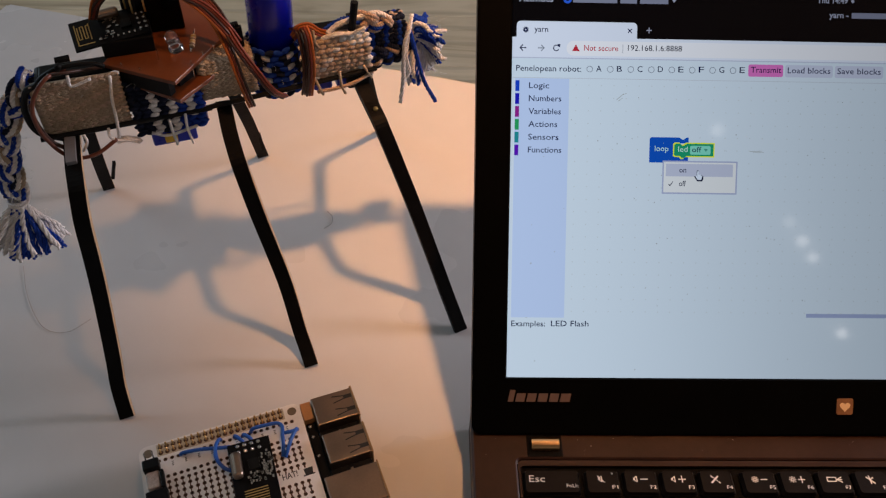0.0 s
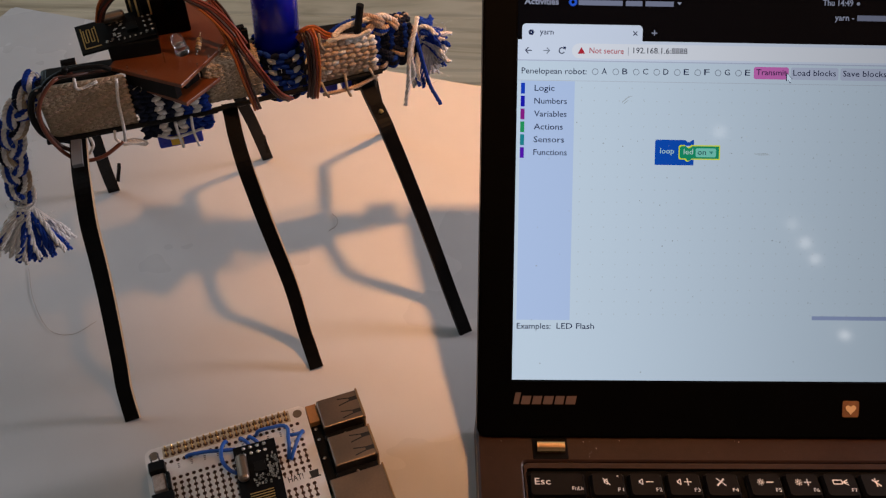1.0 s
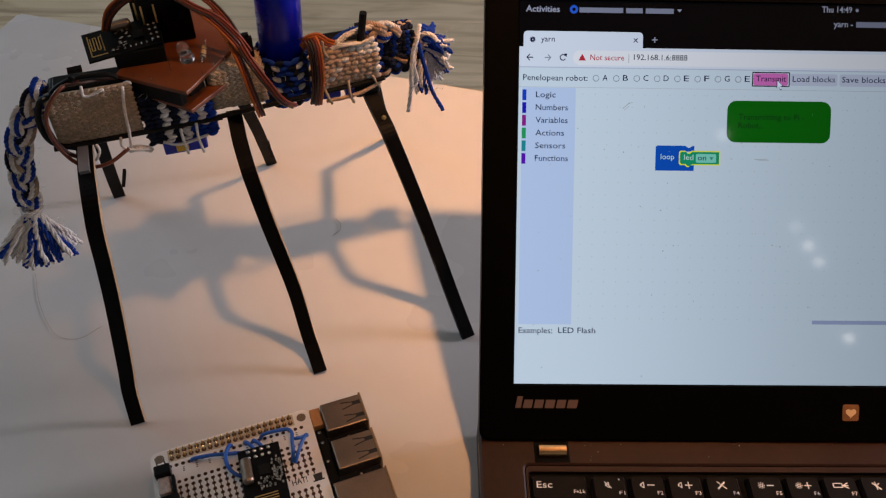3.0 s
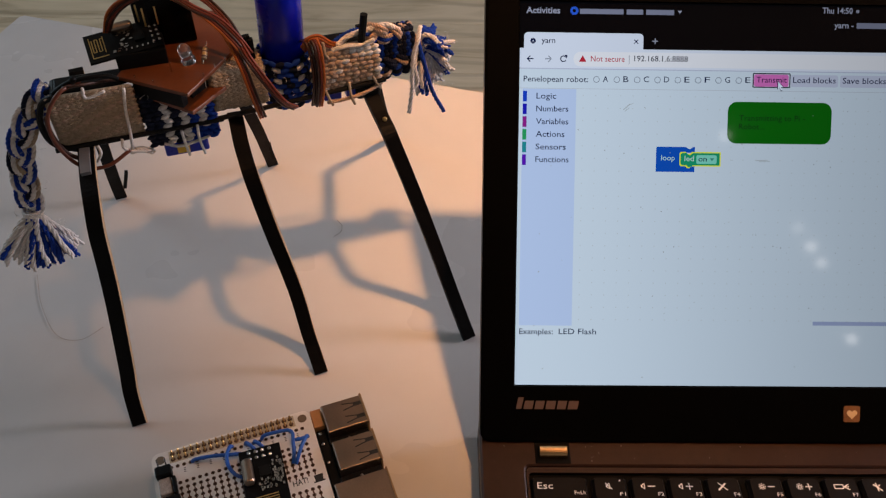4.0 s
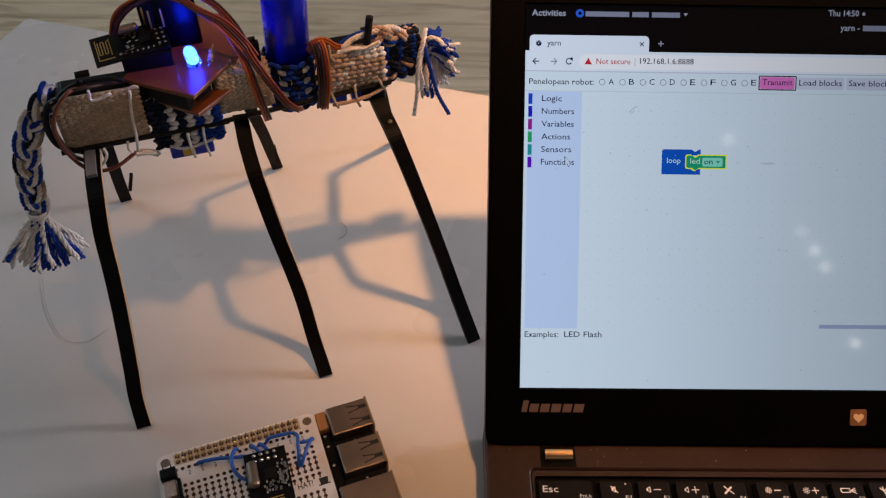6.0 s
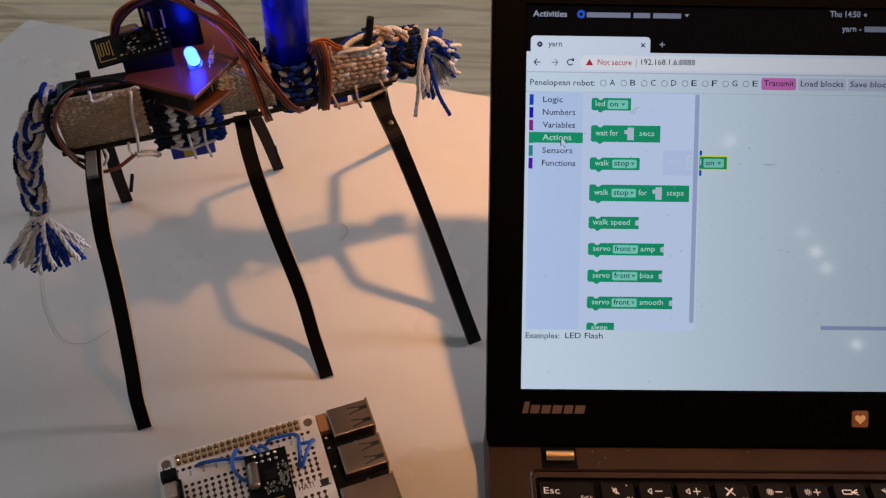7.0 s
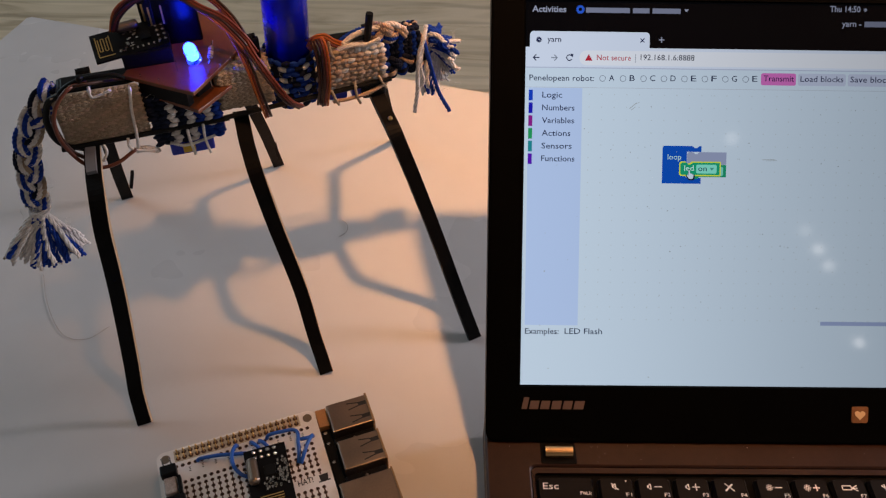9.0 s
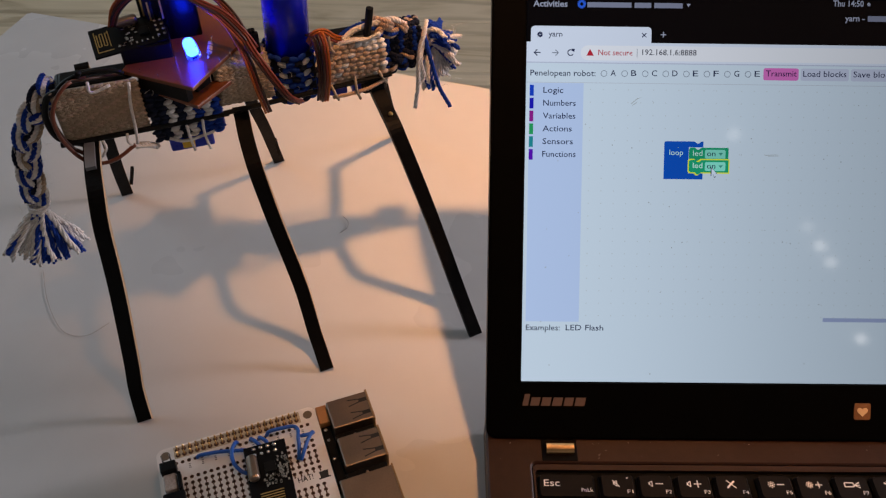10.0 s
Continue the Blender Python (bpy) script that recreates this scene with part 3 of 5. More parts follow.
clocks = []
for s in ("Thu 14:49", "Thu 14:50"):
    g = Page(0.00004)
    g.line(s, 603, 664, 10.5, 16.5, TOPTEXT, bold=0.02)
    clocks.append(g.made("clock", display, "pale clock words on black"))
g = Page(0.00016)
g.patch(544, 137, 640, 161, glow((214, 206, 40)), 0, 4)
g.line("Load blocks", 549, 635, 148.5, 16.5, NAVY, L1)
lit_button = g.made("button", display, "yellow page button under the pointer")
g = Page(0.00036)
g.patch(326.5 + 32, 299, 326.5 + 73, 316.5, LEAF, 0, 3)
g.line("off", 362, 381, 307.5, 15.5, NAVY, L1)
g.shape([(386, 305), (394, 305), (390, 311)], glow((60, 140, 130)), L1)
off_field = g.made("choice_field", display, "pale green field reading off")
g = Page(0.00019)
g.shape(block_outline(0, 0, 79, 24.5), glow((136, 146, 176)))
marker = g.made("insertion_marker", display, "grey shape of a block to be dropped")
g = Page(0.00030)
g.patch(419, 192, 629, 275, glow((0, 98, 10)), 0, 18)
g.line("Transmitting to Pi -", 442, 575, 225, 16.5, glow((6, 52, 20)), L1)
g.line("Robot...", 442, 494, 242, 16.5, glow((6, 52, 20)), L1)
notice = g.made("notice", display, "green rounded notice with dark words")
g = Page(0.00030)
for a, b in (((468, 135.5), (542, 135.5)), ((542, 135.5), (542, 162.5)), ((542, 162.5), (468, 162.5)), ((468, 162.5), (468, 135.5))):
    g.dash(a, b, 2.2, glow((24, 18, 40)))
focus = g.made("focus_outline", display, "thin dark outline of a pressed button")
g = Page(0.00030)
g.patch(304, 329, 455, 395, glow((160, 172, 206)))
g.patch(307, 332, 452, 392, glow((214, 222, 230)), 0.00002)
g.patch(311, 335, 446, 360, glow((180, 190, 216)), 0.00003)
g.line("on", 338, 352, 348, 15.5, NAVY, L1)
g.line("off", 338, 352, 375, 15.5, NAVY, L1)
g.dash((317, 375), (320, 379), 1.5, NAVY, L1)
g.dash((320, 379), (326, 370), 1.5, NAVY, L1)
menu = g.made("choice_menu", display, "small white menu with two choices")


def flyout():
    veil = bpy.data.materials.new("veil")
    veil.use_nodes = True
    t = veil.node_tree
    em, tr, mx = t.nodes.new("ShaderNodeEmission"), t.nodes.new("ShaderNodeBsdfTransparent"), t.nodes.new("ShaderNodeMixShader")
    em.inputs[0].default_value, em.inputs[1].default_value = lin(178, 193, 224), 0.94
    mx.inputs[0].default_value = 0.9
    t.links.new(tr.outputs[0], mx.inputs[1])
    t.links.new(em.outputs[0], mx.inputs[2])
    t.links.new(mx.outputs[0], t.nodes["Material Output"].inputs[0])
    g = Page(0.00034)
    g.patch(114, 171, 350, 646, veil)
    g.patch(338, 172, 347, 630, glow((160, 174, 212)), 0.00002, 3)
    g.patch(7.5, 250, 115, 271, GREEN, 0.00002)
    g.line("Actions", 34.5, 92, 261, 16.5, WHITE, L1)
    led_block(g, 131, 181, halo=False)

    def block(u0, v0, u1, h, parts):
        g.shape(block_outline(u0, v0, u1, v0 + h), GREEN, 0.00002)
        for kind, s, a, b in parts:
            if kind == "t":
                g.line(s, a, b, v0 + h / 2 - 0.5, 15.5, WHITE, L1)
            elif kind == "f":
                g.patch(a, v0 + h / 2 - 8.5, b, v0 + h / 2 + 8.5, LEAF, 0.00003, 3)
                g.line(s, a + 4, b - 15, v0 + h / 2 - 0.5, 15.5, NAVY, L1)
                g.shape([(b - 12, v0 + h / 2 - 3), (b - 4, v0 + h / 2 - 3), (b - 8, v0 + h / 2 + 3)], glow((60, 140, 130)), L1)
            else:
                g.patch(a, v0 + 4, b, v0 + h - 4, PALE, 0.00003)
                g.patch(a - 6, v0 + 9, a + 1, v0 + 17, PALE, 0.00003)

    block(131, 235, 270, 33, [("t", "wait for", 140, 186), ("h", "", 204, 217), ("t", "secs", 228, 258)])
    block(130, 299, 230, 24.5, [("t", "walk", 140, 169), ("f", "stop", 175, 224)])
    block(130, 353, 331, 33, [("t", "walk", 140, 169), ("f", "stop", 175, 224), ("t", "for", 229, 246), ("h", "", 263, 276), ("t", "steps", 286, 320)])
    block(130, 417, 231, 24.5, [("t", "walk speed", 138, 213)])
    block(130, 470, 283, 24.5, [("t", "servo", 140, 175), ("f", "front", 180, 231), ("t", "amp", 236, 265)])
    block(130, 524, 281, 24.5, [("t", "servo", 140, 175), ("f", "front", 180, 231), ("t", "bias", 236, 263)])
    block(130, 578, 303, 24.5, [("t", "servo", 140, 175), ("f", "front", 180, 231), ("t", "smooth", 236, 284)])
    g.shape([(133, 631), (142, 631), (146, 635), (150, 635), (155, 631), (186, 631), (186, 646), (130, 646), (130, 634)], GREEN, 0.00002)
    g.line("sleep", 140, 173, 641, 14, WHITE, L1)
    for v, u in ((417, 231), (470, 283), (524, 281), (578, 303)):
        g.shape([(u, v + 6), (u, v + 18), (u - 7, v + 17), (u - 7, v + 8)], PALE, 0.00004)
    return g.made("block_list", display, "pale panel listing green code blocks")


block_list = flyout()
g = Page(0.00050)
led_block(g, 0, 0, halo=False)
dragged = g.made("led_block", display, "green code block pulled from the list")
g = Page(0.00021)
halo_pts = [(a + (2.2 if a > 40 else -2.2), b + (2.2 if b > 12 else -2.2)) for a, b in block_outline(0, 0, 79, 24.5)]
g.shape(halo_pts, LIME)
halo = g.made("block_halo", display, "yellow outline round the chosen block")
g = Page(0.00070)
arrow = [(0, 0), (0, 17), (4, 13.5), (7, 20), (9.5, 19), (7, 12.5), (12, 12.5)]
g.shape([(a * 1.12 - 0.8, b * 1.08 - 1.2) for a, b in arrow], glow((30, 38, 60)))
g.shape([(a * 0.86 + 0.9, b * 0.86 + 1.4) for a, b in arrow], glow((190, 205, 225)), 0.00002)
cursor = g.made("pointer", display, "small pale arrow pointer")
g = Page(0.00070)
palm = [(-2, -1), (1, -1), (1.2, 6), (4, 6), (4, 7), (7, 7), (7, 8.5), (9.5, 8.5), (9.5, 14), (7.5, 18), (-0.5, 18), (-5, 12), (-6, 9), (-4, 8.5), (-2, 11)]
g.shape([(a * 1.18, b * 1.14 - 1) for a, b in palm], glow((30, 38, 60)))
g.shape([(a * 0.86 + 0.2, b * 0.9 + 0.2) for a, b in palm], glow((190, 205, 225)), 0.00002)
grab = g.made("pointer", display, "small pale pointer with a raised finger")

# dust on the deck, the lower bezel and the glass
rnd = random.Random(31)
k = Ink(0.0)
DUST = plain("pale_dust", (0.55, 0.5, 0.45), 0.9)
for _ in range(22):
    x, y, r = rnd.uniform(LW0 + 0.003, 0.20), rnd.choice((rnd.uniform(-0.0262, -0.0175), rnd.uniform(-0.0182, -0.0172))), rnd.uniform(0.00005, 0.00017)
    k.poly([(x + r * math.cos(a) * 1.4, y + r * math.sin(a)) for a in (0.3, 1.6, 2.9, 4.1, 5.3)], DUST, DECK + 0.00003)
tagged(k.made("dust", laptop, "pale dust specks on the deck"), kind="stuff")
g = Page(0.00075)
for _ in range(40):
    u, v, r = rnd.uniform(20, 760), rnd.uniform(180, 760), rnd.uniform(0.7, 1.6)
    g.shape([(u + r * math.cos(a), v + r * math.sin(a)) for a in (0.2, 1.4, 2.7, 4.0, 5.2)], glow((158, 166, 174)))
for (a, b), (c, d), w in (((208, 211), (222, 199), 1.6), ((211, 214), (220, 207), 1.2), ((216, 203), (228, 198), 1.0), ((478, 309), (500, 308), 1.4), ((484, 311), (506, 310), 1.0)):
    g.dash((a, b), (c, d), w, glow((168, 178, 186)))
tagged(g.made("screen_dust", display, "faint dust and smears on the display"), kind="stuff")

# ---- walking robot ----
# its own space: x towards its head, y to its far side, in millimetres from the point under its middle
ROBOT = pose(-0.109, 0.1015, 0, 0, 0, 18.3)
MM = 0.001
LEG_BLACK = mat("black_painted_ply", (0.004, 0.0036, 0.0035), 0.5, var=0.3, scale=150, bump=0.25, bscale=900, spec=0.09)
LEG_EDGE = mat("raw_ply_edge", (0.48, 0.34, 0.20), 0.7, var=0.2, scale=300)
ROD = plain("black_rod", (0.004, 0.004, 0.0042), 0.5, **{"Specular IOR Level": 0.2})


def yarn_mat(name, base, var=0.25):
    return mat(name, base, 0.95, var=var, scale=500, bump=0.9, bscale=2600, spec=0.15, fine=5)


CREAM, BLUEYARN, OFFWHITE = yarn_mat("cream_cotton_yarn", (0.46, 0.36, 0.255)), yarn_mat("blue_yarn", (0.012, 0.05, 0.34)), yarn_mat("white_cotton_yarn", (0.84, 0.81, 0.78))
NAVYYARN = yarn_mat("dark_navy_yarn", (0.012, 0.016, 0.035))
PINKISH = yarn_mat("beige_cotton_yarn", (0.55, 0.40, 0.30))
COPPER = mat("copper_clad_board", (0.165, 0.044, 0.012), 0.34, var=0.12, scale=90, bump=0.05, bscale=1500, spec=0.5)
BLACKPCB = mat("black_circuit_board", (0.0035, 0.0035, 0.004), 0.35, var=0.2, scale=200, spec=0.15)
BLACKPLASTIC = mat("black_connector_plastic", (0.0035, 0.0035, 0.0038), 0.45, var=0.15, scale=200, bump=0.05, spec=0.15)
GOLD = plain("gold_plating", (0.75, 0.52, 0.20), 0.28, 1.0)
SOLDER = plain("solder", (0.62, 0.61, 0.58), 0.25, 1.0)
# brown tint paints dark warm reflections into the bare metal colour
SILVER = mat("brown_tinted_nickel", (0.27, 0.21, 0.165), 0.36, 1.0, var=0.08, scale=150, bump=0.03)
CHIP = plain("chip_resin", (0.004, 0.004, 0.004), 0.45, **{"Specular IOR Level": 0.2})
WIRES = [mat("orange_wire", (0.46, 0.115, 0.014), 0.45, var=0.08, scale=200), mat("red_brown_wire", (0.20, 0.032, 0.012), 0.45, var=0.08, scale=200),
         mat("dark_brown_wire", (0.045, 0.015, 0.008), 0.45, var=0.1, scale=200)]
BLUEFILM = mat("blue_shrink_film", (0.003, 0.010, 0.42), 0.26, var=0.15, scale=60, bump=0.15, bscale=400, spec=0.3)
BLUESERVO = mat("blue_servo_plastic", (0.012, 0.03, 0.45), 0.3, var=0.1, scale=150)
CLEAR = plain("clear_plastic", (0.85, 0.87, 0.9), 0.12, **{"Transmission Weight": 1.0, "IOR": 1.45})

robot = thing("walking_robot", ROBOT, "six-legged robot of woven yarn and circuit boards on black legs", "robot")


def mmv(p):
    return (p[0] * MM, p[1] * MM, p[2] * MM)


class Soup:
    """Many small rounded pieces in one mesh."""

    def __init__(self):
        self.v, self.f, self.mi = [], [], []
        U, V = 8, 5
        self.sv = [(0, 0, 1)] + [(math.sin(math.pi * j / V) * math.cos(2 * math.pi * i / U), math.sin(math.pi * j / V) * math.sin(2 * math.pi * i / U), math.cos(math.pi * j / V))
                                 for j in range(1, V) for i in range(U)] + [(0, 0, -1)]
        self.sf = [(0, 1 + i, 1 + (i + 1) % U) for i in range(U)]
        for j in range(V - 2):
            self.sf += [(1 + j * U + i, 1 + (j + 1) * U + i, 1 + (j + 1) * U + (i + 1) % U, 1 + j * U + (i + 1) % U) for i in range(U)]
        e = len(self.sv) - 1
        self.sf += [(e, 1 + (V - 2) * U + (i + 1) % U, 1 + (V - 2) * U + i) for i in range(U)]

    def piece(self, m, mi=0):
        n = len(self.v)
        self.v += [tuple(m @ Vector(q)) for q in self.sv]
        self.f += [tuple(n + i for i in f) for f in self.sf]
        self.mi += [mi] * len(self.sf)

    def made(self, name, mats, parent, label="", m=None, kind=""):
        me = bpy.data.meshes.new(name)
        me.from_pydata(self.v, [], self.f)
        for k in mats:
            me.materials.append(k)
        me.polygons.foreach_set("material_index", self.mi)
        me.polygons.foreach_set("use_smooth", [True] * len(self.f))
        ob = new(name, me)
        ob.parent = parent
        if m is not None:
            ob.matrix_basis = m
        return tagged(ob, label, kind=kind)


def legs():
    # bent strips: out from the body, over the knee and down to the table
    near_side, far_side = (0.97, -0.22, 0), (1, 0.1, 0)
    for pts, side in (
            ([(-73.5, -8, 102)] + [(-73.2, -19, 102.9), (-73.2, -32, 102.2), (-73.1, -42.5, 99.5), (-74.2, -49, 89.8)] + [(-75.3, -52.5, 74.5), (-77.0, -56.6, 55.7), (-80.6, -63.9, 24.3), (-82.1, -68, 13.1), (-82.2, -73.3, 5.3), (-81.8, -78.3, 0.3)], near_side),
            ([(-13, -8, 103)] + [(-13.0, -14.9, 103.4), (-13.3, -25.1, 99.8), (-12.8, -36.8, 95.7), (-11.4, -42.9, 87.1)] + [(-9, -46.5, 70), (-3.9, -55.2, 38.6), (-1.8, -63, 14.5), (-0.6, -70.6, 5), (0, -76.1, 0.3)], near_side),
            ([(46, -8, 103)] + [(45.6, -14.9, 103.6), (46.5, -23.0, 101.1), (47.5, -32.8, 98.6), (49.1, -36.5, 92.8)] + [(52, -40, 82.7), (57.8, -46, 61.5), (64.1, -53, 36.8), (69.4, -63.8, 14.1), (72.4, -78.1, 0.3)], (1, 0.1, 0)),
            ([(-75, 8, 102), (-75, 37, 103), (-75.4, 44, 99), (-78.6, 62.4, 38.2), (-79.7, 69.2, 18.3), (-80.3, 75.4, 0.3)], far_side),
            ([(-13, 8, 102), (-14, 37, 103), (-13, 44, 99), (-1.3, 61.7, 44.3), (2.4, 69.6, 22.6), (5.8, 77.8, 0.3)], far_side),
            ([(49, 8, 102), (55, 37, 103), (57, 44, 99), (68.6, 64.6, 40), (74.6, 73.2, 17.7), (80.6, 80, 0.3)], far_side)):
        bm = bmesh.new()
        tube(bm, [mmv(q) for q in pts], 0, steps=5, flat=(6.2 * MM, 2.6 * MM, side))
        bm.normal_update()
        for f in bm.faces:
            f.material_index = 1 if f.normal.dot(Vector(side).normalized()) > 0.85 else 0
        part("leg", bm, [LEG_BLACK, LEG_EDGE], robot, "black painted wooden strip leg with a raw edge")


legs()
for pts in ([(-72.6, 70, 21.4), (-76.2, 73, 8.7)], [(5.3, 70, 22.3), (6.1, 73, 9)]):
    bm = bmesh.new()
    tube(bm, [mmv(q) for q in pts], 0, steps=0, flat=(1.6 * MM, 2.2 * MM, (1, 0, 0)))
    part("leg_stub", bm, LEG_BLACK, robot, "short black stub beside a foot")


def weave(soup, x0, x1, z0, z1, y, cols, rows, pick, lean=0.5, top=None, size=(0.70, 0.70), depth=0.9):
    """Stitches on the near face (x0..x1, z0..z1 at y) and, for top = (y0, y1, n), over the upper edge."""
    rnd = random.Random(int(x0 * 7 + z0))
    dx, dz = (x1 - x0) / cols, (z1 - z0) / rows
    for j in range(rows):
        for i in range(cols):
            ang = lean * (1 if j % 2 else -1) + rnd.uniform(-0.12, 0.12)
            c = (x0 + (i + 0.5 + 0.25 * (j % 2)) * dx + rnd.uniform(-.1, .1), y + 0.5 * math.cos(math.pi * (j + 0.5) / rows - math.pi / 2) * -2 + rnd.uniform(-.15, .15), z0 + (j + 0.5) * dz + rnd.uniform(-.08, .08))
            soup.piece(Matrix.Translation(mmv(c)) @ Matrix.Rotation(ang, 4, "Y") @ Matrix.Diagonal((dx * size[0] * MM, depth * MM, dz * size[1] * MM, 1)), pick(i, j))
    if top:
        n = top[2]
        for j in range(n):
            for i in range(cols):
                ang = lean * (1 if j % 2 else -1) + rnd.uniform(-0.12, 0.12)
                c = (x0 + (i + 0.5 + 0.25 * (j % 2)) * dx, top[0] + (top[1] - top[0]) * (j + 0.5) / n, z1 + 0.2 + rnd.uniform(-.15, .15))
                soup.piece(Matrix.Translation(mmv(c)) @ Matrix.Rotation(ang, 4, "Z") @ Matrix.Diagonal((dx * size[0] * MM, dz * size[1] * MM, depth * MM, 1)), pick(i, j))


def core(name, lo, hi, m, label, bev=1.5):
    bm = bmesh.new()
    box(bm, mmv(lo), mmv(hi), bev * MM)
    return part(name, bm, m, robot, label)


def body():
    core("servo", (-80, -9, 104), (-53, 2, 128), BLACKPLASTIC, "dark servo inside the woven band")
    core("servo", (-46, -10, 96), (-20, 9, 119), BLUESERVO, "blue servo inside the woven band")
    core("servo", (25, -9, 108), (47, 1, 129), BLACKPLASTIC, "blue servo inside the woven band")
    # added black block stands in for the dark gap above the tail weave
    core("gap_block", (-79, -8, 126), (-50, 2, 128.2), BLACKPLASTIC, "black block filling the dark gap over the tail servo")
    core("bracket", (39, -14, 103), (50, -2, 110), ROD, "black bracket at the front leg")
    core("spine", (-60, -5, 104), (52, 7, 116), ROD, "black bar through the body")
    for a, b, lo, hi in ((-82, -49.5, 104.9, 128.6), (-21, 2, 109.5, 127.4), (25, 48.6, 109.5, 128.8)):
        core("band_lining", (a, -13.2, lo), (b, -10.5 if a < -60 else -4, hi), CREAM, "cream cotton under-weave", 1.2)
    core("band_lining", (-48.5, -13.0, 98), (-21.5, 4, 122.2), NAVYYARN, "navy under-weave", 1.2)
    s = Soup()
    weave(s, -81, -50, 105.4, 129, -13, 13, 21, lambda i, j: 0 if (i * 7 + j * 3) % 5 else 1, lean=0.22, size=(0.80, 0.66), depth=0.75)
    weave(s, -20, 1, 110, 127, -13, 9, 16, lambda i, j: 0, lean=0.25, top=(-12, 1, 9), size=(0.80, 0.66), depth=0.75)
    s.made("woven_band", [CREAM, PINKISH], robot, "cream cotton woven band round the body", kind="stuff")
    s = Soup()
    weave(s, 24.5, 49.5, 110.5, 129, -13, 8, 9, lambda i, j: 2 if j > 6 and i > 4 or (i * 5 + j * 3) % 11 == 0 else (0 if (i + j) % 3 else 1), lean=0.2, size=(0.68, 0.66), depth=1.15)
    s.made("woven_band", [PINKISH, CREAM, OFFWHITE], robot, "beige cotton woven band behind the head", kind="stuff")
    s = Soup()
    weave(s, -49, -21, 97.5, 122, -13, 8, 11, lambda i, j: ((0 if i % 2 == 0 and i > 1 else 1) if i < 5 else (0 if i % 2 == 0 and j > 2 else 2)), lean=0.24, top=(-12, 4, 6), size=(0.64, 0.50), depth=0.95)
    s.made("woven_band", [OFFWHITE, NAVYYARN, BLUEYARN], robot, "blue, white and navy patterned woven band", kind="stuff")
    s = Soup()
    rnd = random.Random(4)
    for j in range(9):
        for i in range(20):
            a = radians(180 + 360 * (i + 0.5 * (j % 2)) / 20)
            c = (12 + 10.8 * math.cos(a), 0.5 + 10.8 * math.sin(a), 103.5 + 2.6 * j + rnd.uniform(-.2, .2))
            s.piece(Matrix.Translation(mmv(c)) @ Matrix.Rotation(a + math.pi / 2, 4, "Z") @ Matrix.Rotation(0.35 * (1 if i % 2 else -1), 4, "Y") @ Matrix.Diagonal((2.4 * MM, 1.0 * MM, 1.25 * MM, 1)),
                    1 if i % 5 in (1, 3) and j % 2 and j < 8 else (0 if (i + j) % 3 else 2))
    core("battery_sleeve", (2.5, -9, 102), (21.5, 10, 125), NAVYYARN, "navy under-weave of the battery wrap", 4)
    s.made("battery_wrap", [BLUEYARN, OFFWHITE, NAVYYARN], robot, "blue and white woven wrap round the battery", kind="stuff")
    s = Soup()
    weave(s, 49, 67, 112, 129, -8, 9, 11, lambda i, j: (2 if i > 4 and j in (2, 3) and (i + j) % 2 else (1 if i in (1, 4, 7) and j > 3 else 0)), lean=0.15, top=(-7, 0, 5), size=(0.62, 0.68), depth=0.8)
    s.made("woven_neck", [NAVYYARN, BLUEYARN, PINKISH], robot, "dark blue woven neck", kind="stuff")
    core("neck_core", (48, -6.5, 113), (66, 2, 127), NAVYYARN, "navy yarn core", 3)
    # black rods along the lower and upper edges
    for a, b in (((-84, -14.5, 105.5), (-18, -14.5, 106.5)), ((-20, -14.5, 107), (52, -14.5, 112)), ((-84, 13, 106), (52, 13, 110))):
        bm = bmesh.new()
        tube(bm, [mmv(a), mmv(b)], 1.1 * MM, 8, steps=0)
        part("rod", bm, ROD, robot)
    # rounded black end frame at the tail
    bm = bmesh.new()
    tube(bm, [mmv(q) for q in [(-78, -13, 129), (-83, -12, 126), (-86, -12, 117), (-84, -13, 108), (-76, -14, 104)]], 1.3 * MM, 8)
    part("end_frame", bm, ROD, robot)
    bm = bmesh.new()
    tube(bm, [mmv(q) for q in [(-81.8, -11, 124.1), (-77.1, -11, 129.7), (-72.2, -11, 132.5), (-66.8, -11, 133.7), (-61.7, -11, 133.7), (-56.7, -11, 133), (-53.5, -11, 131)]], 0.95 * MM, 8)
    tube(bm, [mmv(q) for q in [(-70.3, -10, 132), (-69.3, -11.6, 134.2), (-68.8, -12, 135.4)]], 1.25 * MM, 7)
    part("arched_wire", bm, ROD, robot, "black wire arched over the tail end", smooth=True)
    # short black peg by the neck
    bm = bmesh.new()
    tube(bm, [mmv((42.5, -12, 128)), mmv((44.6, -12, 143))], 1.6 * MM, 8, steps=0)
    part("peg", bm, ROD, robot, "short upright black peg")
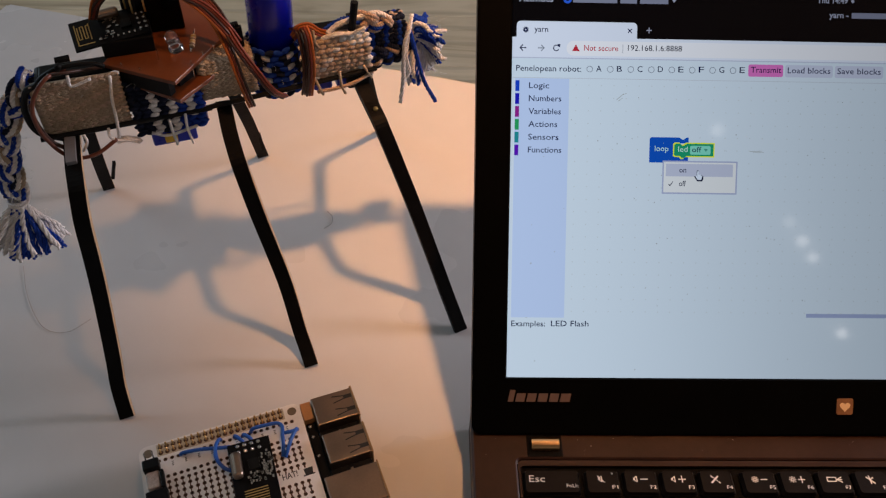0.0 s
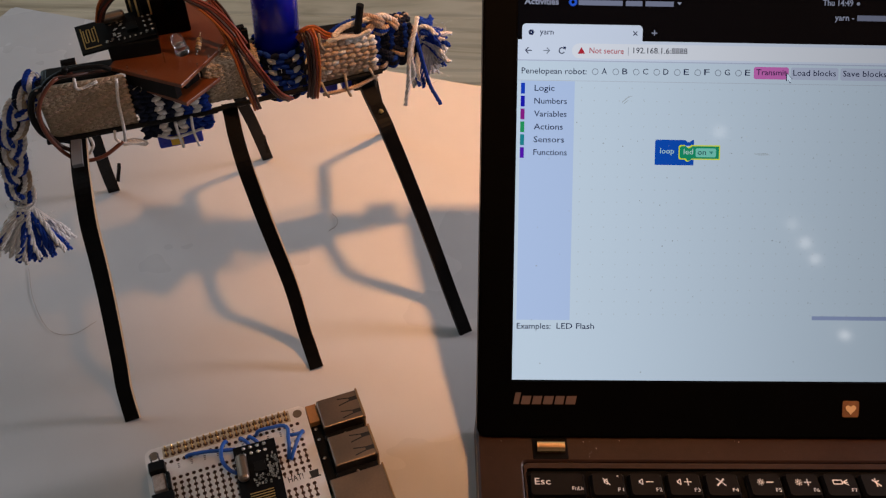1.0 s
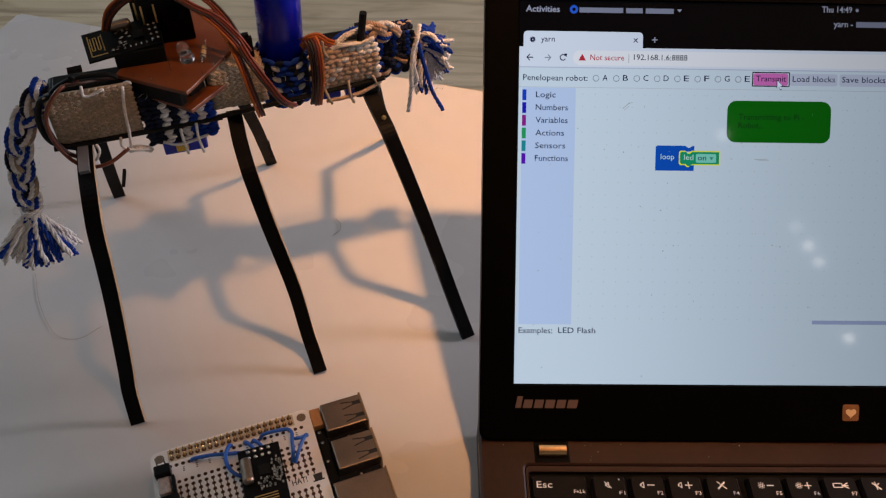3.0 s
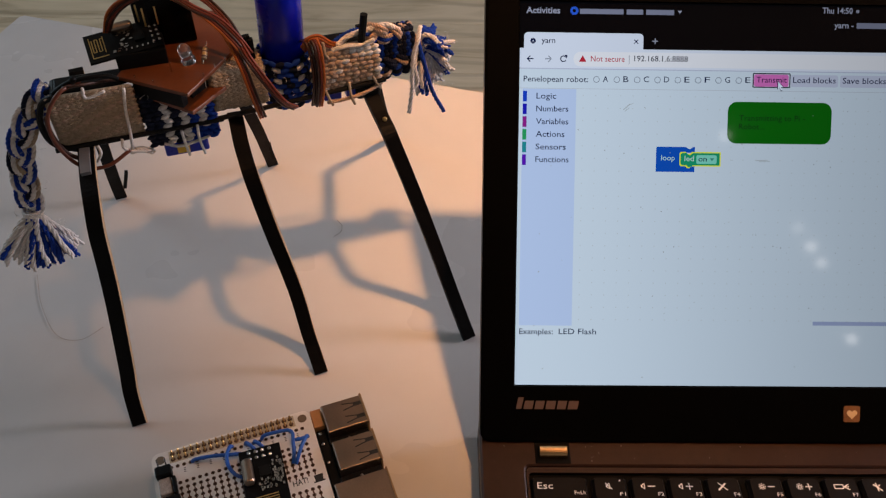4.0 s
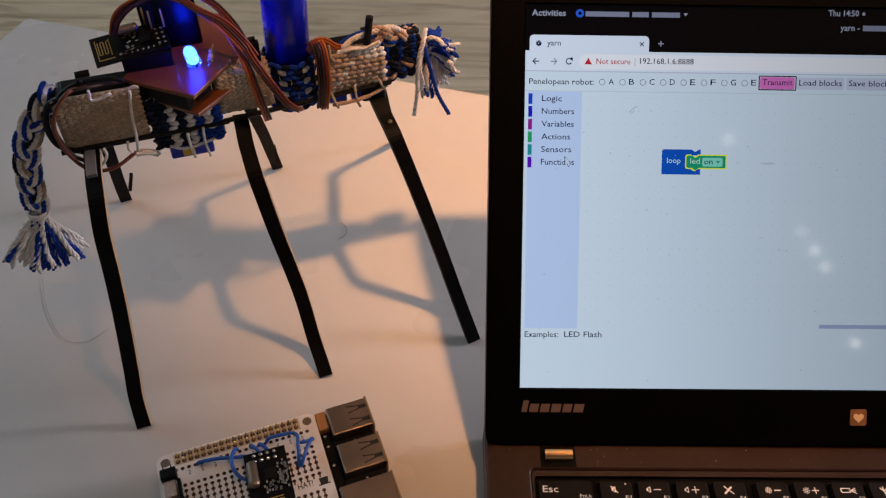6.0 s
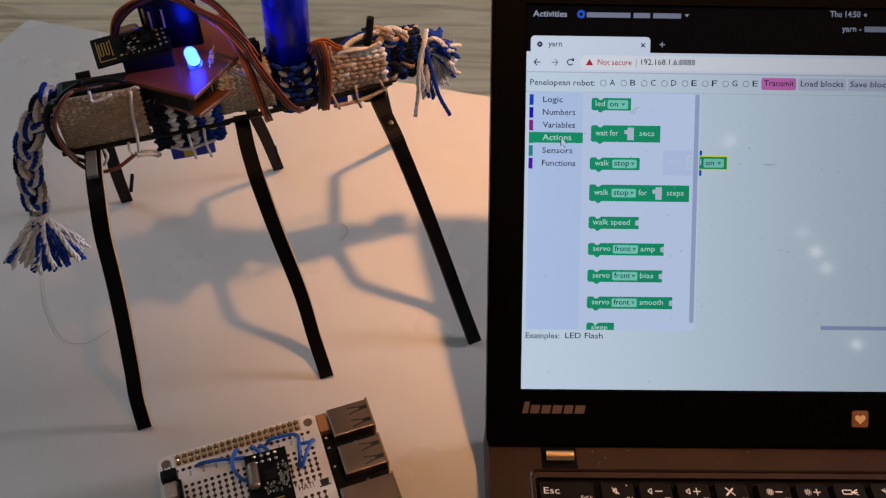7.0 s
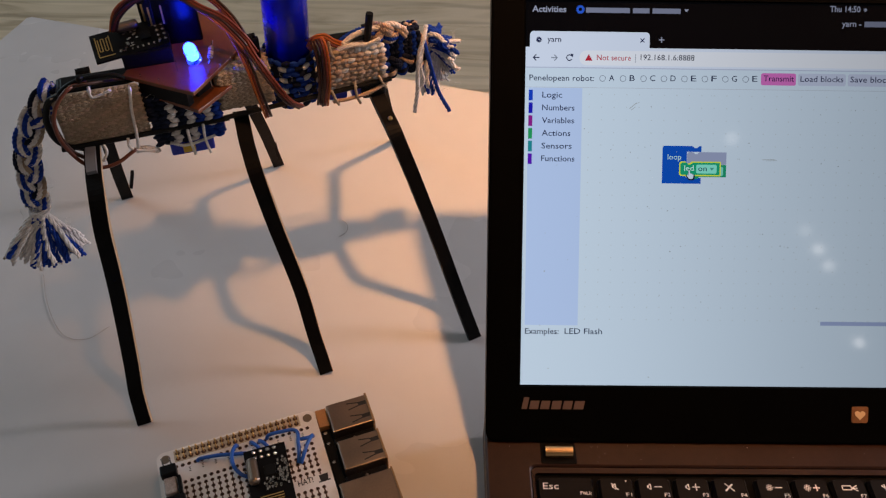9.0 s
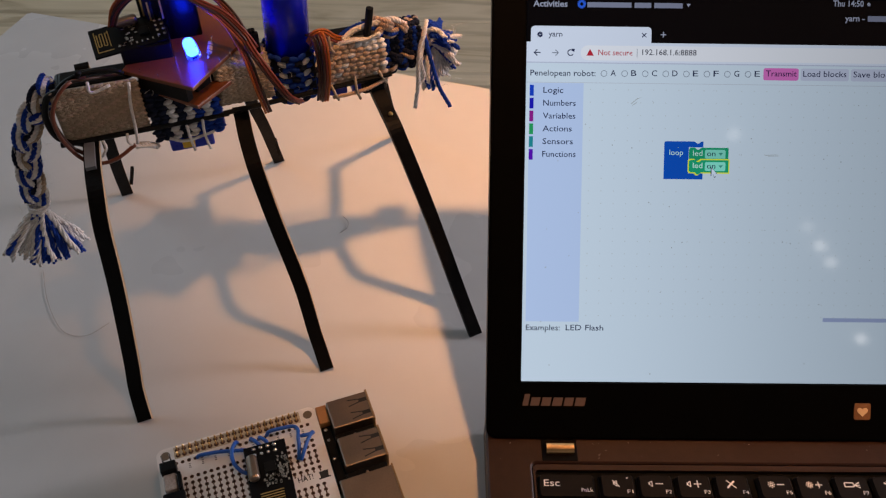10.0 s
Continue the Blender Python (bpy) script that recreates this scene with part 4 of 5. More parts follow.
    # white lashing threads
    for pts in ([(-52.1, -16, 129.9), (-53.8, -17, 120.3), (-54.7, -17, 109.3), (-55.9, -16, 100.7)], [(-68.1, -17, 106.2), (-67.7, -18, 103.1), (-70.2, -17, 98.5)], [(-58.6, -16, 106.6), (-58.9, -17, 103.1), (-55.8, -17, 100.3), (-49.4, -16, 98.5)], [(-35.4, -16, 105.6), (-35.2, -17, 100.4), (-34.6, -16, 92.5)],
                [(-28.8, -16, 106.9), (-29.2, -17, 100.4), (-28.3, -16, 91.8)], [(-43.3, -16, 100.6), (-36.9, -17, 98.7), (-25, -16, 100.2)], [(-66.6, -15, 132.2), (-66.4, -15, 127.5), (-59.1, -15, 129.4)], [(25.6, -15, 111.7), (26.8, -16, 107.8), (28.2, -15, 103.8)], [(35.8, -15, 113.9), (36.2, -16, 107.3), (37.9, -14, 101.7)],
                [(46.3, -15, 114.7), (48.1, -15, 110.8), (50.1, -13, 106.8)], [(26.5, -14, 134.3), (26.8, -15, 129.5), (28.2, -14, 126.5)]):
        bm = bmesh.new()
        tube(bm, [mmv(q) for q in pts], 0.62 * MM, 6)
        part("lashing", bm, CREAM if pts[0][0] > 20 else OFFWHITE, robot, "white cotton lashing thread", smooth=True)
    # yellow label and screw heads
    bm = bmesh.new()
    box(bm, mmv((-39, -14.6, 93)), mmv((-34, -13.2, 97)), 0.3 * MM)
    part("yellow_tag", bm, plain("yellow_plastic", (0.7, 0.45, 0.03), 0.5), robot, "small yellow plastic tag")
    for lo, hi in (((-44, -13, 91), (-26, 6, 98)), ((25, -12, 104), (33, 4, 110)), ((35, -12, 103.5), (44, 4, 110))):
        bm = bmesh.new()
        box(bm, mmv(lo), mmv(hi), 0.8 * MM)
        part("servo_flange", bm, BLUESERVO, robot, "blue plastic servo lugs below the band")
    for c in [(47.2, -28.5, 101.9)]:
        bm = bmesh.new()
        cyl(bm, (0, 0), 1.0 * MM, 0, 1.0 * MM, 14, bevel=0.4 * MM, m=Matrix.Translation(mmv(c)) @ pose(0, 0, 0, 60, 0, 0))
        part("screw", bm, GOLD, robot, "small brass screw head")
    for x in (-74,):
        bm = bmesh.new()
        tube(bm, [mmv(q) for q in ((x + 0.4, -15, 104.4), (x + 0.6, -22, 105.6), (x + 0.6, -28, 105.4), (x + 0.6, -31.5, 104.9))], 0, steps=4, flat=(3.8 * MM, 1.8 * MM, (0.97, -0.22, 0)))
        part("servo_horn", bm, plain("milky_plastic", (0.20, 0.20, 0.21), 0.3), robot, "milky plastic servo horn")


body()


def battery():
    bm = bmesh.new()
    cyl(bm, (0, 0), 9.2 * MM, 0, 66 * MM, 36, bevel=0.8 * MM)
    part("battery", bm, BLUEFILM, robot, "blue cylindrical battery cell standing upright", m=pose(0.0112, 0.0005, 0.112, 0, 2.5, 0), smooth=True)


battery()


def strand(bm, path, r, mi, turns=3.0, n=3):
    """A plied cord: n thin yarns twisted round a path."""
    path = smooth_path(path, 7)
    for k in range(n):
        pts = []
        for i, q in enumerate(path):
            d = (path[min(i + 1, len(path) - 1)] - path[max(i - 1, 0)]).normalized()
            s = d.cross(Vector((0.2, 0.9, 0.3))).normalized()
            w = d.cross(s)
            a = 2 * math.pi * (k / n + turns * i / len(path))
            pts.append(q + (s * math.cos(a) + w * math.sin(a)) * r * 0.55)
        tube(bm, pts, r * 0.58, 6, mi=mi, steps=0)


def braid(name, mats, path, width, r, turns, label, cols):
    P = smooth_path([mmv(q) for q in path], 16)
    for k in range(3):
        for sub in (-1, 0, 1):
            bm = bmesh.new()
            pts = []
            for i, q in enumerate(P):
                d = (P[min(i + 1, len(P) - 1)] - P[max(i - 1, 0)]).normalized()
                s = d.cross(Vector((0, 1, 0))).normalized()
                t = 2 * math.pi * (k / 3 + turns * i / len(P))
                pts.append(q + s * (width * math.sin(t) + sub * r * 1.35) + Vector((0, 1, 0)) * (r * 1.7 * math.sin(2 * t) + 0.4 * abs(sub) * r))
            step = [pts[i] for i in range(0, len(pts), 3)] + [pts[-1]]
            strand(bm, step, r, cols[(k * 3 + sub + 1) % len(cols)], turns=16)
            part(name, bm, mats, robot, label, smooth=True)


def tassel(name, mats, root, ends, r, label, seed, bits=5):
    rnd = random.Random(seed)
    for e, mi, curl in ends:
        bm = bmesh.new()
        a, b = Vector(mmv(root)), Vector(mmv(e))
        mid = a.lerp(b, 0.5) + Vector((rnd.uniform(-1, 1), rnd.uniform(-1.5, 1.5), curl)) * MM
        a = a + Vector((rnd.uniform(-1.6, 1.6), rnd.uniform(-1.6, 1.6), rnd.uniform(-1, 1))) * MM
        strand(bm, [a, a.lerp(mid, 0.5) + Vector((0, 0, curl * 0.4)) * MM, mid, mid.lerp(b, 0.6) + Vector((rnd.uniform(-.8, .8), rnd.uniform(-.8, .8), 0)) * MM, b], r, mi, turns=2.5)
        for _ in range(bits):
            q = b + (b - mid).normalized() * rnd.uniform(0.6, 1.6) * MM + Vector((rnd.uniform(-1, 1), rnd.uniform(-1, 1), rnd.uniform(-1, 1))) * MM
            tube(bm, [b - (b - mid).normalized() * MM, q], 0.6 * MM, 5, mi=mi, steps=0)
        part(name, bm, mats, robot, label, smooth=True)


def yarn():
    YM = [OFFWHITE, BLUEYARN, CREAM, NAVYYARN]
    braid("tail_strand", YM, [(-80, -3, 127), (-87, -4, 120), (-95.4, -4, 108.9), (-100.5, -3, 95), (-103, -3, 82), (-104.5, -3, 69.4)], 3.0 * MM, 1.1 * MM, 2.4, "braided tail of blue, white and cream yarn", (0, 1, 0, 3, 0, 2, 1, 0, 1))
    bm = bmesh.new()
    for k in range(2):
        c = Vector(mmv((-104.6, -3, 67.8 + k * 1.3)))
        tube(bm, [c + Vector((3.9 * math.cos(t), 3.6 * math.sin(t), 0.5 * math.sin(t + k))) * MM for t in [2 * math.pi * i / 14 for i in range(15)]], 0.75 * MM, 6, steps=0)
    part("tie", bm, OFFWHITE, robot, "white yarn tie")
    rnd = random.Random(9)
    ends = []
    for i in range(52):
        q = ((i * 19) % 52 + 0.5) / 52
        x = -125 + 32 * q + rnd.uniform(-1, 1)
        ends.append(((x, -3 + rnd.uniform(-6, 6), 44 + 9 * (1 - q) * 0.6 - 4 * math.sin(math.pi * q) - 2 * q + rnd.uniform(-2.5, 2.5)), 1 if i % 3 == 1 else (2 if i % 7 == 0 else 0), rnd.uniform(0, 2)))
    tassel("tail_yarn", YM, (-104.6, -3, 67.5), ends, 1.15 * MM, "frayed blue and white tail tassel", 5)
    braid("neck_strand", [PINKISH, BLUEYARN, NAVYYARN], [(44, -8, 131), (52, -8.5, 131), (60, -7, 126.5), (66, -5, 121), (70.4, -3, 116)], 2.4 * MM, 1.0 * MM, 1.6, "cream and blue braid along the neck", (0, 0, 0, 0, 1, 0, 1, 0, 0))
    braid("neck_strand", [PINKISH, BLUEYARN, NAVYYARN], [(50, -10, 114), (58, -10, 115), (65, -8, 114.5), (70.4, -4, 113.5)], 2.5 * MM, 1.1 * MM, 1.5, "dark blue braid under the neck", (2, 2, 2, 1, 2, 1, 2, 0, 2))
    rnd = random.Random(12)
    ends = []
    for i in range(120):
        q = ((i * 49) % 120 + 0.5) / 120
        a = radians(66 - 166 * q)
        l = 10.5 + rnd.uniform(-3.0, 1.8) + 6.5 * q
        ends.append(((70.8 + l * math.cos(a) * 0.92, -3 + rnd.uniform(-7, 7), 113 + l * math.sin(a)), 1 if (q < 0.36 and i % 5) or i % 9 == 2 else 0, rnd.uniform(2.5, 5.5) * (1.2 - 0.5 * q)))
    tassel("head_yarn", [OFFWHITE, BLUEYARN], (70.4, -3, 114.5), ends, 1.0 * MM, "full blue and white yarn tassel as a head", 3, 2)
    bm = bmesh.new()
    strand(bm, [Vector(mmv(q)) for q in [(68, -10, 125.6), (69.7, -12, 116.7), (72.2, -11, 106.8), (75.7, -9, 95.7), (81.2, -8, 83.9)]], 0.95 * MM, 1, 6)
    strand(bm, [Vector(mmv(q)) for q in [(70, -7, 130.4), (67.7, -11, 126.3), (65.4, -12, 120.4), (64.6, -12, 109), (64.8, -11, 100.8), (64, -9, 87.7)]], 0.95 * MM, 0, 6)
    strand(bm, [Vector(mmv(q)) for q in [(68, -10, 124.3), (65.9, -12, 114.6), (67.5, -11, 104.8), (64.3, -11, 101.5)]], 0.9 * MM, 0, 5)
    strand(bm, [Vector(mmv(q)) for q in [(75, -6, 117.7), (80.6, -5, 119), (86.8, -4, 117.8)]], 0.9 * MM, 0, 4)
    part("loose_yarn", bm, [OFFWHITE, BLUEYARN], robot, "loose yarn ends hanging from the head", smooth=True)
    # soft ends worked into the band
    for pts, r, mi, turns in (([(32.6, -12, 130.6), (38, -10, 132.9), (45.5, -9, 133.7), (54.3, -8, 134.2), (60.4, -8, 130.5)], 1.2, 0, 6), ([(32.3, -8, 130.1), (40.4, -5, 131.7), (49.2, -4, 130.9)], 1.2, 1, 6), ([(-57.2, -14, 98.3), (-53, -15, 99.2), (-48.7, -13, 95.4)], 1.3, 0, 3),
                              ([(26, -15, 105.6), (34, -15.5, 106.2), (42, -15.5, 107.6), (50.5, -14, 110.4)], 1.0, 2, 9), ([(30, -12.5, 129.2), (36, -13.5, 130.6), (42, -13.5, 130), (48, -13, 131.2)], 1.1, 0, 7)):
        bm = bmesh.new()
        strand(bm, [Vector(mmv(q)) for q in pts], r * MM, mi, turns)
        part("yarn_end", bm, [OFFWHITE, BLUEYARN, PINKISH], robot, "soft yarn end worked into the band", smooth=True)


yarn()


def fuzz():
    """Loose fibres that stand off the yarn."""
    rnd = random.Random(21)
    bm = bmesh.new()

    def fibre(c, l):
        d = Vector((rnd.uniform(-1, 1), rnd.uniform(-1, 1), rnd.uniform(-1, 1))).normalized() * l
        e = Vector((rnd.uniform(-1, 1), rnd.uniform(-1, 1), rnd.uniform(-1, 1))) * l * 0.4
        c = Vector(mmv(c))
        tube(bm, [c, c + (d * 0.5 + e) * MM, c + d * MM], 0.055 * MM, 3, steps=2)

    for _ in range(110):
        t = rnd.random()
        fibre((-82 - 23 * t ** 0.6 + rnd.uniform(-5, 5), -3 + rnd.uniform(-5, 4), 124 - 55 * t + rnd.uniform(-3, 3)), rnd.uniform(2, 5))
    for _ in range(90):
        fibre((-105 + rnd.uniform(-16, 12), -3 + rnd.uniform(-5, 5), 50 + rnd.uniform(-8, 10)), rnd.uniform(2, 5))
    for _ in range(120):
        fibre((76 + rnd.uniform(-6, 9), -4 + rnd.uniform(-6, 6), 109 + rnd.uniform(-14, 14)), rnd.uniform(2, 5))
    for _ in range(50):
        fibre((rnd.uniform(-80, 48), -14, rnd.uniform(108, 130)), rnd.uniform(1.2, 3))
    tagged(part("yarn_fuzz", bm, OFFWHITE, robot, "fine loose cotton fibres on the yarn"), kind="stuff")


fuzz()


def cables():
    def ribbon(pts, name="servo_cable", label="orange, red and brown three-wire servo cable", gap=1.12, r=0.56, order=(0, 1, 2), side=(1, 0, 0.2)):
        bm = bmesh.new()
        P = [Vector(mmv(q)) for q in pts]
        for k in range(3):
            out = []
            for i, q in enumerate(P):
                d = (P[min(i + 1, len(P) - 1)] - P[max(i - 1, 0)]).normalized()
                s = Vector(side) - d * d.dot(Vector(side))
                s.normalize()
                out.append(q + s * (k - 1) * gap * MM)
            tube(bm, out, r * MM, 7, mi=order[k])
        part(name, bm, WIRES, robot, label, smooth=True)

    ribbon([(-13.7, -6, 149.3), (-9.5, -12, 140.9), (-6.7, -18, 132.5), (-4.9, -20, 121.5), (-2.2, -18, 106.2)])
    ribbon([(-6.8, -14, 141.6), (-3.8, -19, 135.2), (1.1, -21, 125), (6.8, -20, 113.4), (12, -16, 106.6)], order=(2, 1, 1))
    ribbon([(22.2, -8, 133.5), (23.4, -14, 135.4), (24.1, -17, 130), (23.8, -18, 118.4), (22.3, -15, 104.5)], order=(2, 1, 0))
    ribbon([(19.9, -6, 132), (21.2, -13, 134.1), (22.1, -16, 125.7), (21.6, -17, 115.3), (20.4, -15, 105.5)], order=(2, 2, 1), r=0.55)
    ribbon([(18.9, -10, 130.1), (21.5, -12, 135), (25.2, -12, 135.4), (29.2, -12, 132), (33, -11, 129.7)], order=(1, 0, 0), side=(0, 0.3, 1))
    # loops that rise over the boards
    for pts, o in (([(-54.2, 6, 141.5), (-51.1, 4, 149.9), (-45.9, 2, 155.4), (-38.3, 0, 159), (-29.3, -4, 159.7), (-21.3, -8, 155.2), (-14.4, -11, 149.3), (-8.6, -15, 142.5), (-4.5, -17, 135.4)], (0, 1, 2)),
                   ([(-36.4, -2, 163.7), (-27.4, -5, 159.3), (-20.5, -9, 154.9), (-12.2, -11, 149.4), (-6.3, -14, 142.3), (-2.7, -15, 135.1)], (2, 1, 1)), ([(-53.7, 6, 141.9), (-50.9, 4, 148), (-45, 2, 153.9), (-37.1, 0, 158.1), (-28.7, 0, 160.7)], (2, 1, 2)), ([(-24.7, 2, 158.6), (-15.4, 0, 153), (-8.8, -6, 146), (-5.1, -11, 138.2)], (1, 1, 2))):
        ribbon(pts, order=o, gap=0.98, r=0.5)
    bm = bmesh.new()
    tube(bm, [mmv(q) for q in [(-67.9, -8, 130.4), (-74, -15, 132.5), (-79.6, -17, 127.3), (-82.3, -18, 120.6), (-82.1, -19, 112.3), (-78.2, -20, 102.9), (-73.1, -20, 98.1), (-65.4, -20, 98.2), (-56.7, -17, 101.4)]], 0.8 * MM, 8)
    part("servo_cable", bm, mat("brown_wire", (0.13, 0.032, 0.014), 0.4, var=0.1, scale=200), robot, "red-brown cable looped round the tail end", smooth=True)
    bm = bmesh.new()
    tube(bm, [mmv(q) for q in [(-73.6, -13, 132.3), (-67.3, -14, 133), (-60.5, -10, 130.5), (-54.7, -8, 129)]], 0.6 * MM, 8)
    tube(bm, [mmv(q) for q in [(-82.7, -15, 122.6), (-82.7, -17, 115.9), (-80.1, -18, 107), (-76.1, -18, 102.3)]], 0.9 * MM, 8)
    part("servo_cable", bm, WIRES[2], robot, "dark brown cable along the tail end", smooth=True)
    for q in [(-1.4, -6, 133.5), (-3.9, -6, 135), (-2.4, -5, 134.6)]:
        bm = bmesh.new()
        box(bm, mmv((q[0] - 1.2, q[1] - 1.2, q[2] - 6)), mmv((q[0] + 1.2, q[1] + 1.2, q[2] + 3)), 0.3 * MM)
        part("cable_plug", bm, BLACKPLASTIC, robot)


cables()


def boards():
    # two copper boards stacked as diamonds
    for z, pts, t in ((130.0, [(-54.3, -7.2), (-29.3, -26.9), (-6.5, -0.1), (-9.2, 30.8), (-30, 34)], 1.6), (122.0, [(-51, -6), (-29.0, -27.5), (-6, -7), (-10, 8), (-30, 14)], 1.6)):
        bm = bmesh.new()
        prism(bm, [mmv((x, y, 0))[:2] for x, y in pts], (z - t) * MM, z * MM, 0.25 * MM)
        part("copper_board", bm, [COPPER], robot, "copper-coloured bare circuit board")
    bm = bmesh.new()
    for (ax, ay), (bx, by) in (((-48, -9), (-31, -23)), ((-29, -17.5), (-14.5, -4))):
        d = Vector((bx - ax, by - ay, 0)).normalized()
        n = Vector((-d.y, d.x, 0)) * 1.6
        q = [(ax - n.x, ay - n.y), (bx - n.x, by - n.y), (bx + n.x, by + n.y), (ax + n.x, ay + n.y)]
        prism(bm, [(x * MM, y * MM) for x, y in q], 122.0 * MM, 128.4 * MM)
    part("pin_header", bm, BLACKPLASTIC, robot, "black pin header between the boards")
    bm = bmesh.new()
    for x, y in ((-47.5, -10.5), (-41, -15.6), (-22, -16.5), (-17, -12), (-12.5, -8), (-33.5, -10.5), (-9.5, -2.5)):
        cyl(bm, (x * MM, y * MM), 0.28 * MM, 123.5 * MM, (134.5 if (x, y) in ((-33.5, -10.5), (-9.5, -2.5)) else 131.2) * MM, 6)
    part("header_pin_row", bm, SOLDER, robot, "thin bright header pins")
    # socket and radio module
    bm = bmesh.new()
    box(bm, mmv((-53, -4, 130)), mmv((-34, 10, 136.5)), 0.4 * MM)
    part("module_socket", bm, BLACKPLASTIC, robot, "black socket block under the radio board")
    bm = bmesh.new()
    box(bm, mmv((-41, 9, 130)), mmv((-21, 19, 166)), 0.8 * MM)
    part("processor_board", bm, plain("glossy_black_resin", (0.0004, 0.0004, 0.0004), 0.22, **{"Specular IOR Level": 0.12}), robot, "upright dark electronics behind the light")
    MOD = pose(-0.0622, -0.0047, 0.1345, 12, -5, 5)
    bm = bmesh.new()
    box(bm, (0, 0, 0), (0.0285, 0.0155, 0.0010), 0.0001)
    mod = part("radio_board", bm, BLACKPCB, robot, "small black radio circuit board with a printed aerial", m=MOD)
    k = Ink(0.00106)
    gm = plain("aerial_print", (0.50, 0.36, 0.12), 0.4, 0.6)
    for i in range(5):
        x = 0.0026 + 0.0011 * i
        k.stroke((x, 0.0052), (x, 0.0120), 0.0004, gm)
        if i < 4:
            y = 0.0120 if i % 2 else 0.0052
            k.stroke((x, y), (x + 0.0011, y), 0.0004, gm)
    k.stroke((0.0018, 0.0022), (0.0078, 0.0022), 0.0005, gm)
    k.stroke((0.0018, 0.0022), (0.0018, 0.0135), 0.0004, gm)
    k.stroke((0.0070, 0.0040), (0.0070, 0.0130), 0.0004, gm)
    k.made("aerial", mod, "gold printed zigzag aerial")
    bm = bmesh.new()
    box(bm, (0.0185, 0.0052, 0.0010), (0.0225, 0.0092, 0.0019), 0.0001)
    part("chip", bm, CHIP, mod)
    bm = bmesh.new()
    box(bm, (0.0105, 0.0118, 0.0010), (0.0195, 0.0152, 0.0045), 0.0012)
    part("crystal", bm, SILVER, mod, "metal crystal can")
    rnd = random.Random(2)
    bm = bmesh.new()
    for i in range(20):
        x, y = 0.0092 + rnd.random() * 0.008, 0.0016 + rnd.random() * 0.0100
        box(bm, (x, y, 0.0010), (x + 0.0011, y + 0.0006, 0.0016))
    for i in range(6):
        x = 0.0142 + 0.0021 * i
        box(bm, (x, 0.0014, 0.0010), (x + 0.0006, 0.0024, 0.0016))
    tagged(part("component_cluster", bm, SOLDER, mod, "tiny bright soldered components"), kind="stuff")
    bm = bmesh.new()
    for i in range(4):
        for j in range(2):
            blob(bm, (0.0254 + 0.00225 * j, 0.0030 + 0.0027 * i, 0.0012), (0.0007, 0.0007, 0.0006))
    part("solder_joints", bm, SOLDER, mod, "bright solder joints")
    # upright jumper plugs behind the radio board
    for q in [(-39.4, 10.2, 145), (-34.6, 10.5, 146), (-41.7, 13.5, 145), (-37, 12.1, 147)]:
        bm = bmesh.new()
        box(bm, mmv((q[0] - 1.5, q[1] - 1.4, 133)), mmv((q[0] + 1.5, q[1] + 1.4, 151)), 0.2 * MM)
        box(bm, mmv((q[0] - 0.35, q[1] - 1.65, 140)), mmv((q[0] + 0.35, q[1] - 1.3, 148)), 0, 1)
        part("jumper_plug", bm, [BLACKPLASTIC, GOLD], robot, "black jumper plug with a gold contact")
    # resistor
    bm = bmesh.new()
    R = Matrix.Translation(mmv((-19.5, -5.0, 132.6))) @ pose(0, 0, 0, 0, 62, 68)
    cyl(bm, (0, 0), 1.05 * MM, -2.6 * MM, 2.6 * MM, 12, bevel=0.4 * MM, m=R)
    for i, z in enumerate((-1.7, -0.6, 0.5, 1.6)):
        cyl(bm, (0, 0), 1.12 * MM, (z - 0.2) * MM, (z + 0.25) * MM, 12, mi=1 + i % 2, m=R)
    cyl(bm, (0, 0), 0.3 * MM, -5 * MM, 5 * MM, 6, mi=3, m=R)
    part("resistor", bm, [plain("tan_ceramic", (0.50, 0.36, 0.20), 0.5), plain("brown_band", (0.12, 0.04, 0.02), 0.5), plain("gold_band", (0.5, 0.3, 0.06), 0.4), SOLDER], robot, "tan resistor with coloured bands")
    # clear light with leads
    bm = bmesh.new()
    prof = [(2.9, 0), (2.9, 1.0), (2.5, 1.1), (2.5, 5.6), (2.3, 6.8), (1.7, 7.8), (0.9, 8.4), (0.05, 8.6)]
    n = 24
    rings = [[bm.verts.new((q * MM * math.cos(2 * math.pi * i / n), q * MM * math.sin(2 * math.pi * i / n), z * MM)) for i in range(n)] for q, z in prof]
    for a, b in zip(rings, rings[1:]):
        for i in range(n):
            bm.faces.new((a[i], a[(i + 1) % n], b[(i + 1) % n], b[i]))
    bm.faces.new(rings[0][::-1])
    bm.faces.new(rings[-1])
    LM = pose(-0.0262, -0.0078, 0.1318, 6, -9, 0)
    led = part("led", bm, CLEAR, robot, "clear round light-emitting diode", m=LM, smooth=True)
    led.visible_shadow = False
    bm = bmesh.new()
    for x in (-1.27, 1.27):
        cyl(bm, (x * MM, 0), 0.28 * MM, -2 * MM, 4.2 * MM, 6)
    box(bm, mmv((-1.5, -0.4, 3.6)), mmv((0.5, 0.4, 4.8)), 0.1 * MM)
    part("led_leads", bm, SOLDER, led, "thin metal leads")
    bm = bmesh.new()
    blob(bm, (0, 0, 0.0014), (0.0022, 0.0022, 0.0024), u=16, v=10)
    blob(bm, (0, 0, -0.0024), (0.00235, 0.00235, 0.0019), u=16, v=8)
    gm = plain("blue_glow", (0.02, 0.05, 0.3), 0.4)
    b = gm.node_tree.nodes["Principled BSDF"]
    b.inputs["Emission Color"].default_value = (0.0055, 0.021, 1.0, 1)
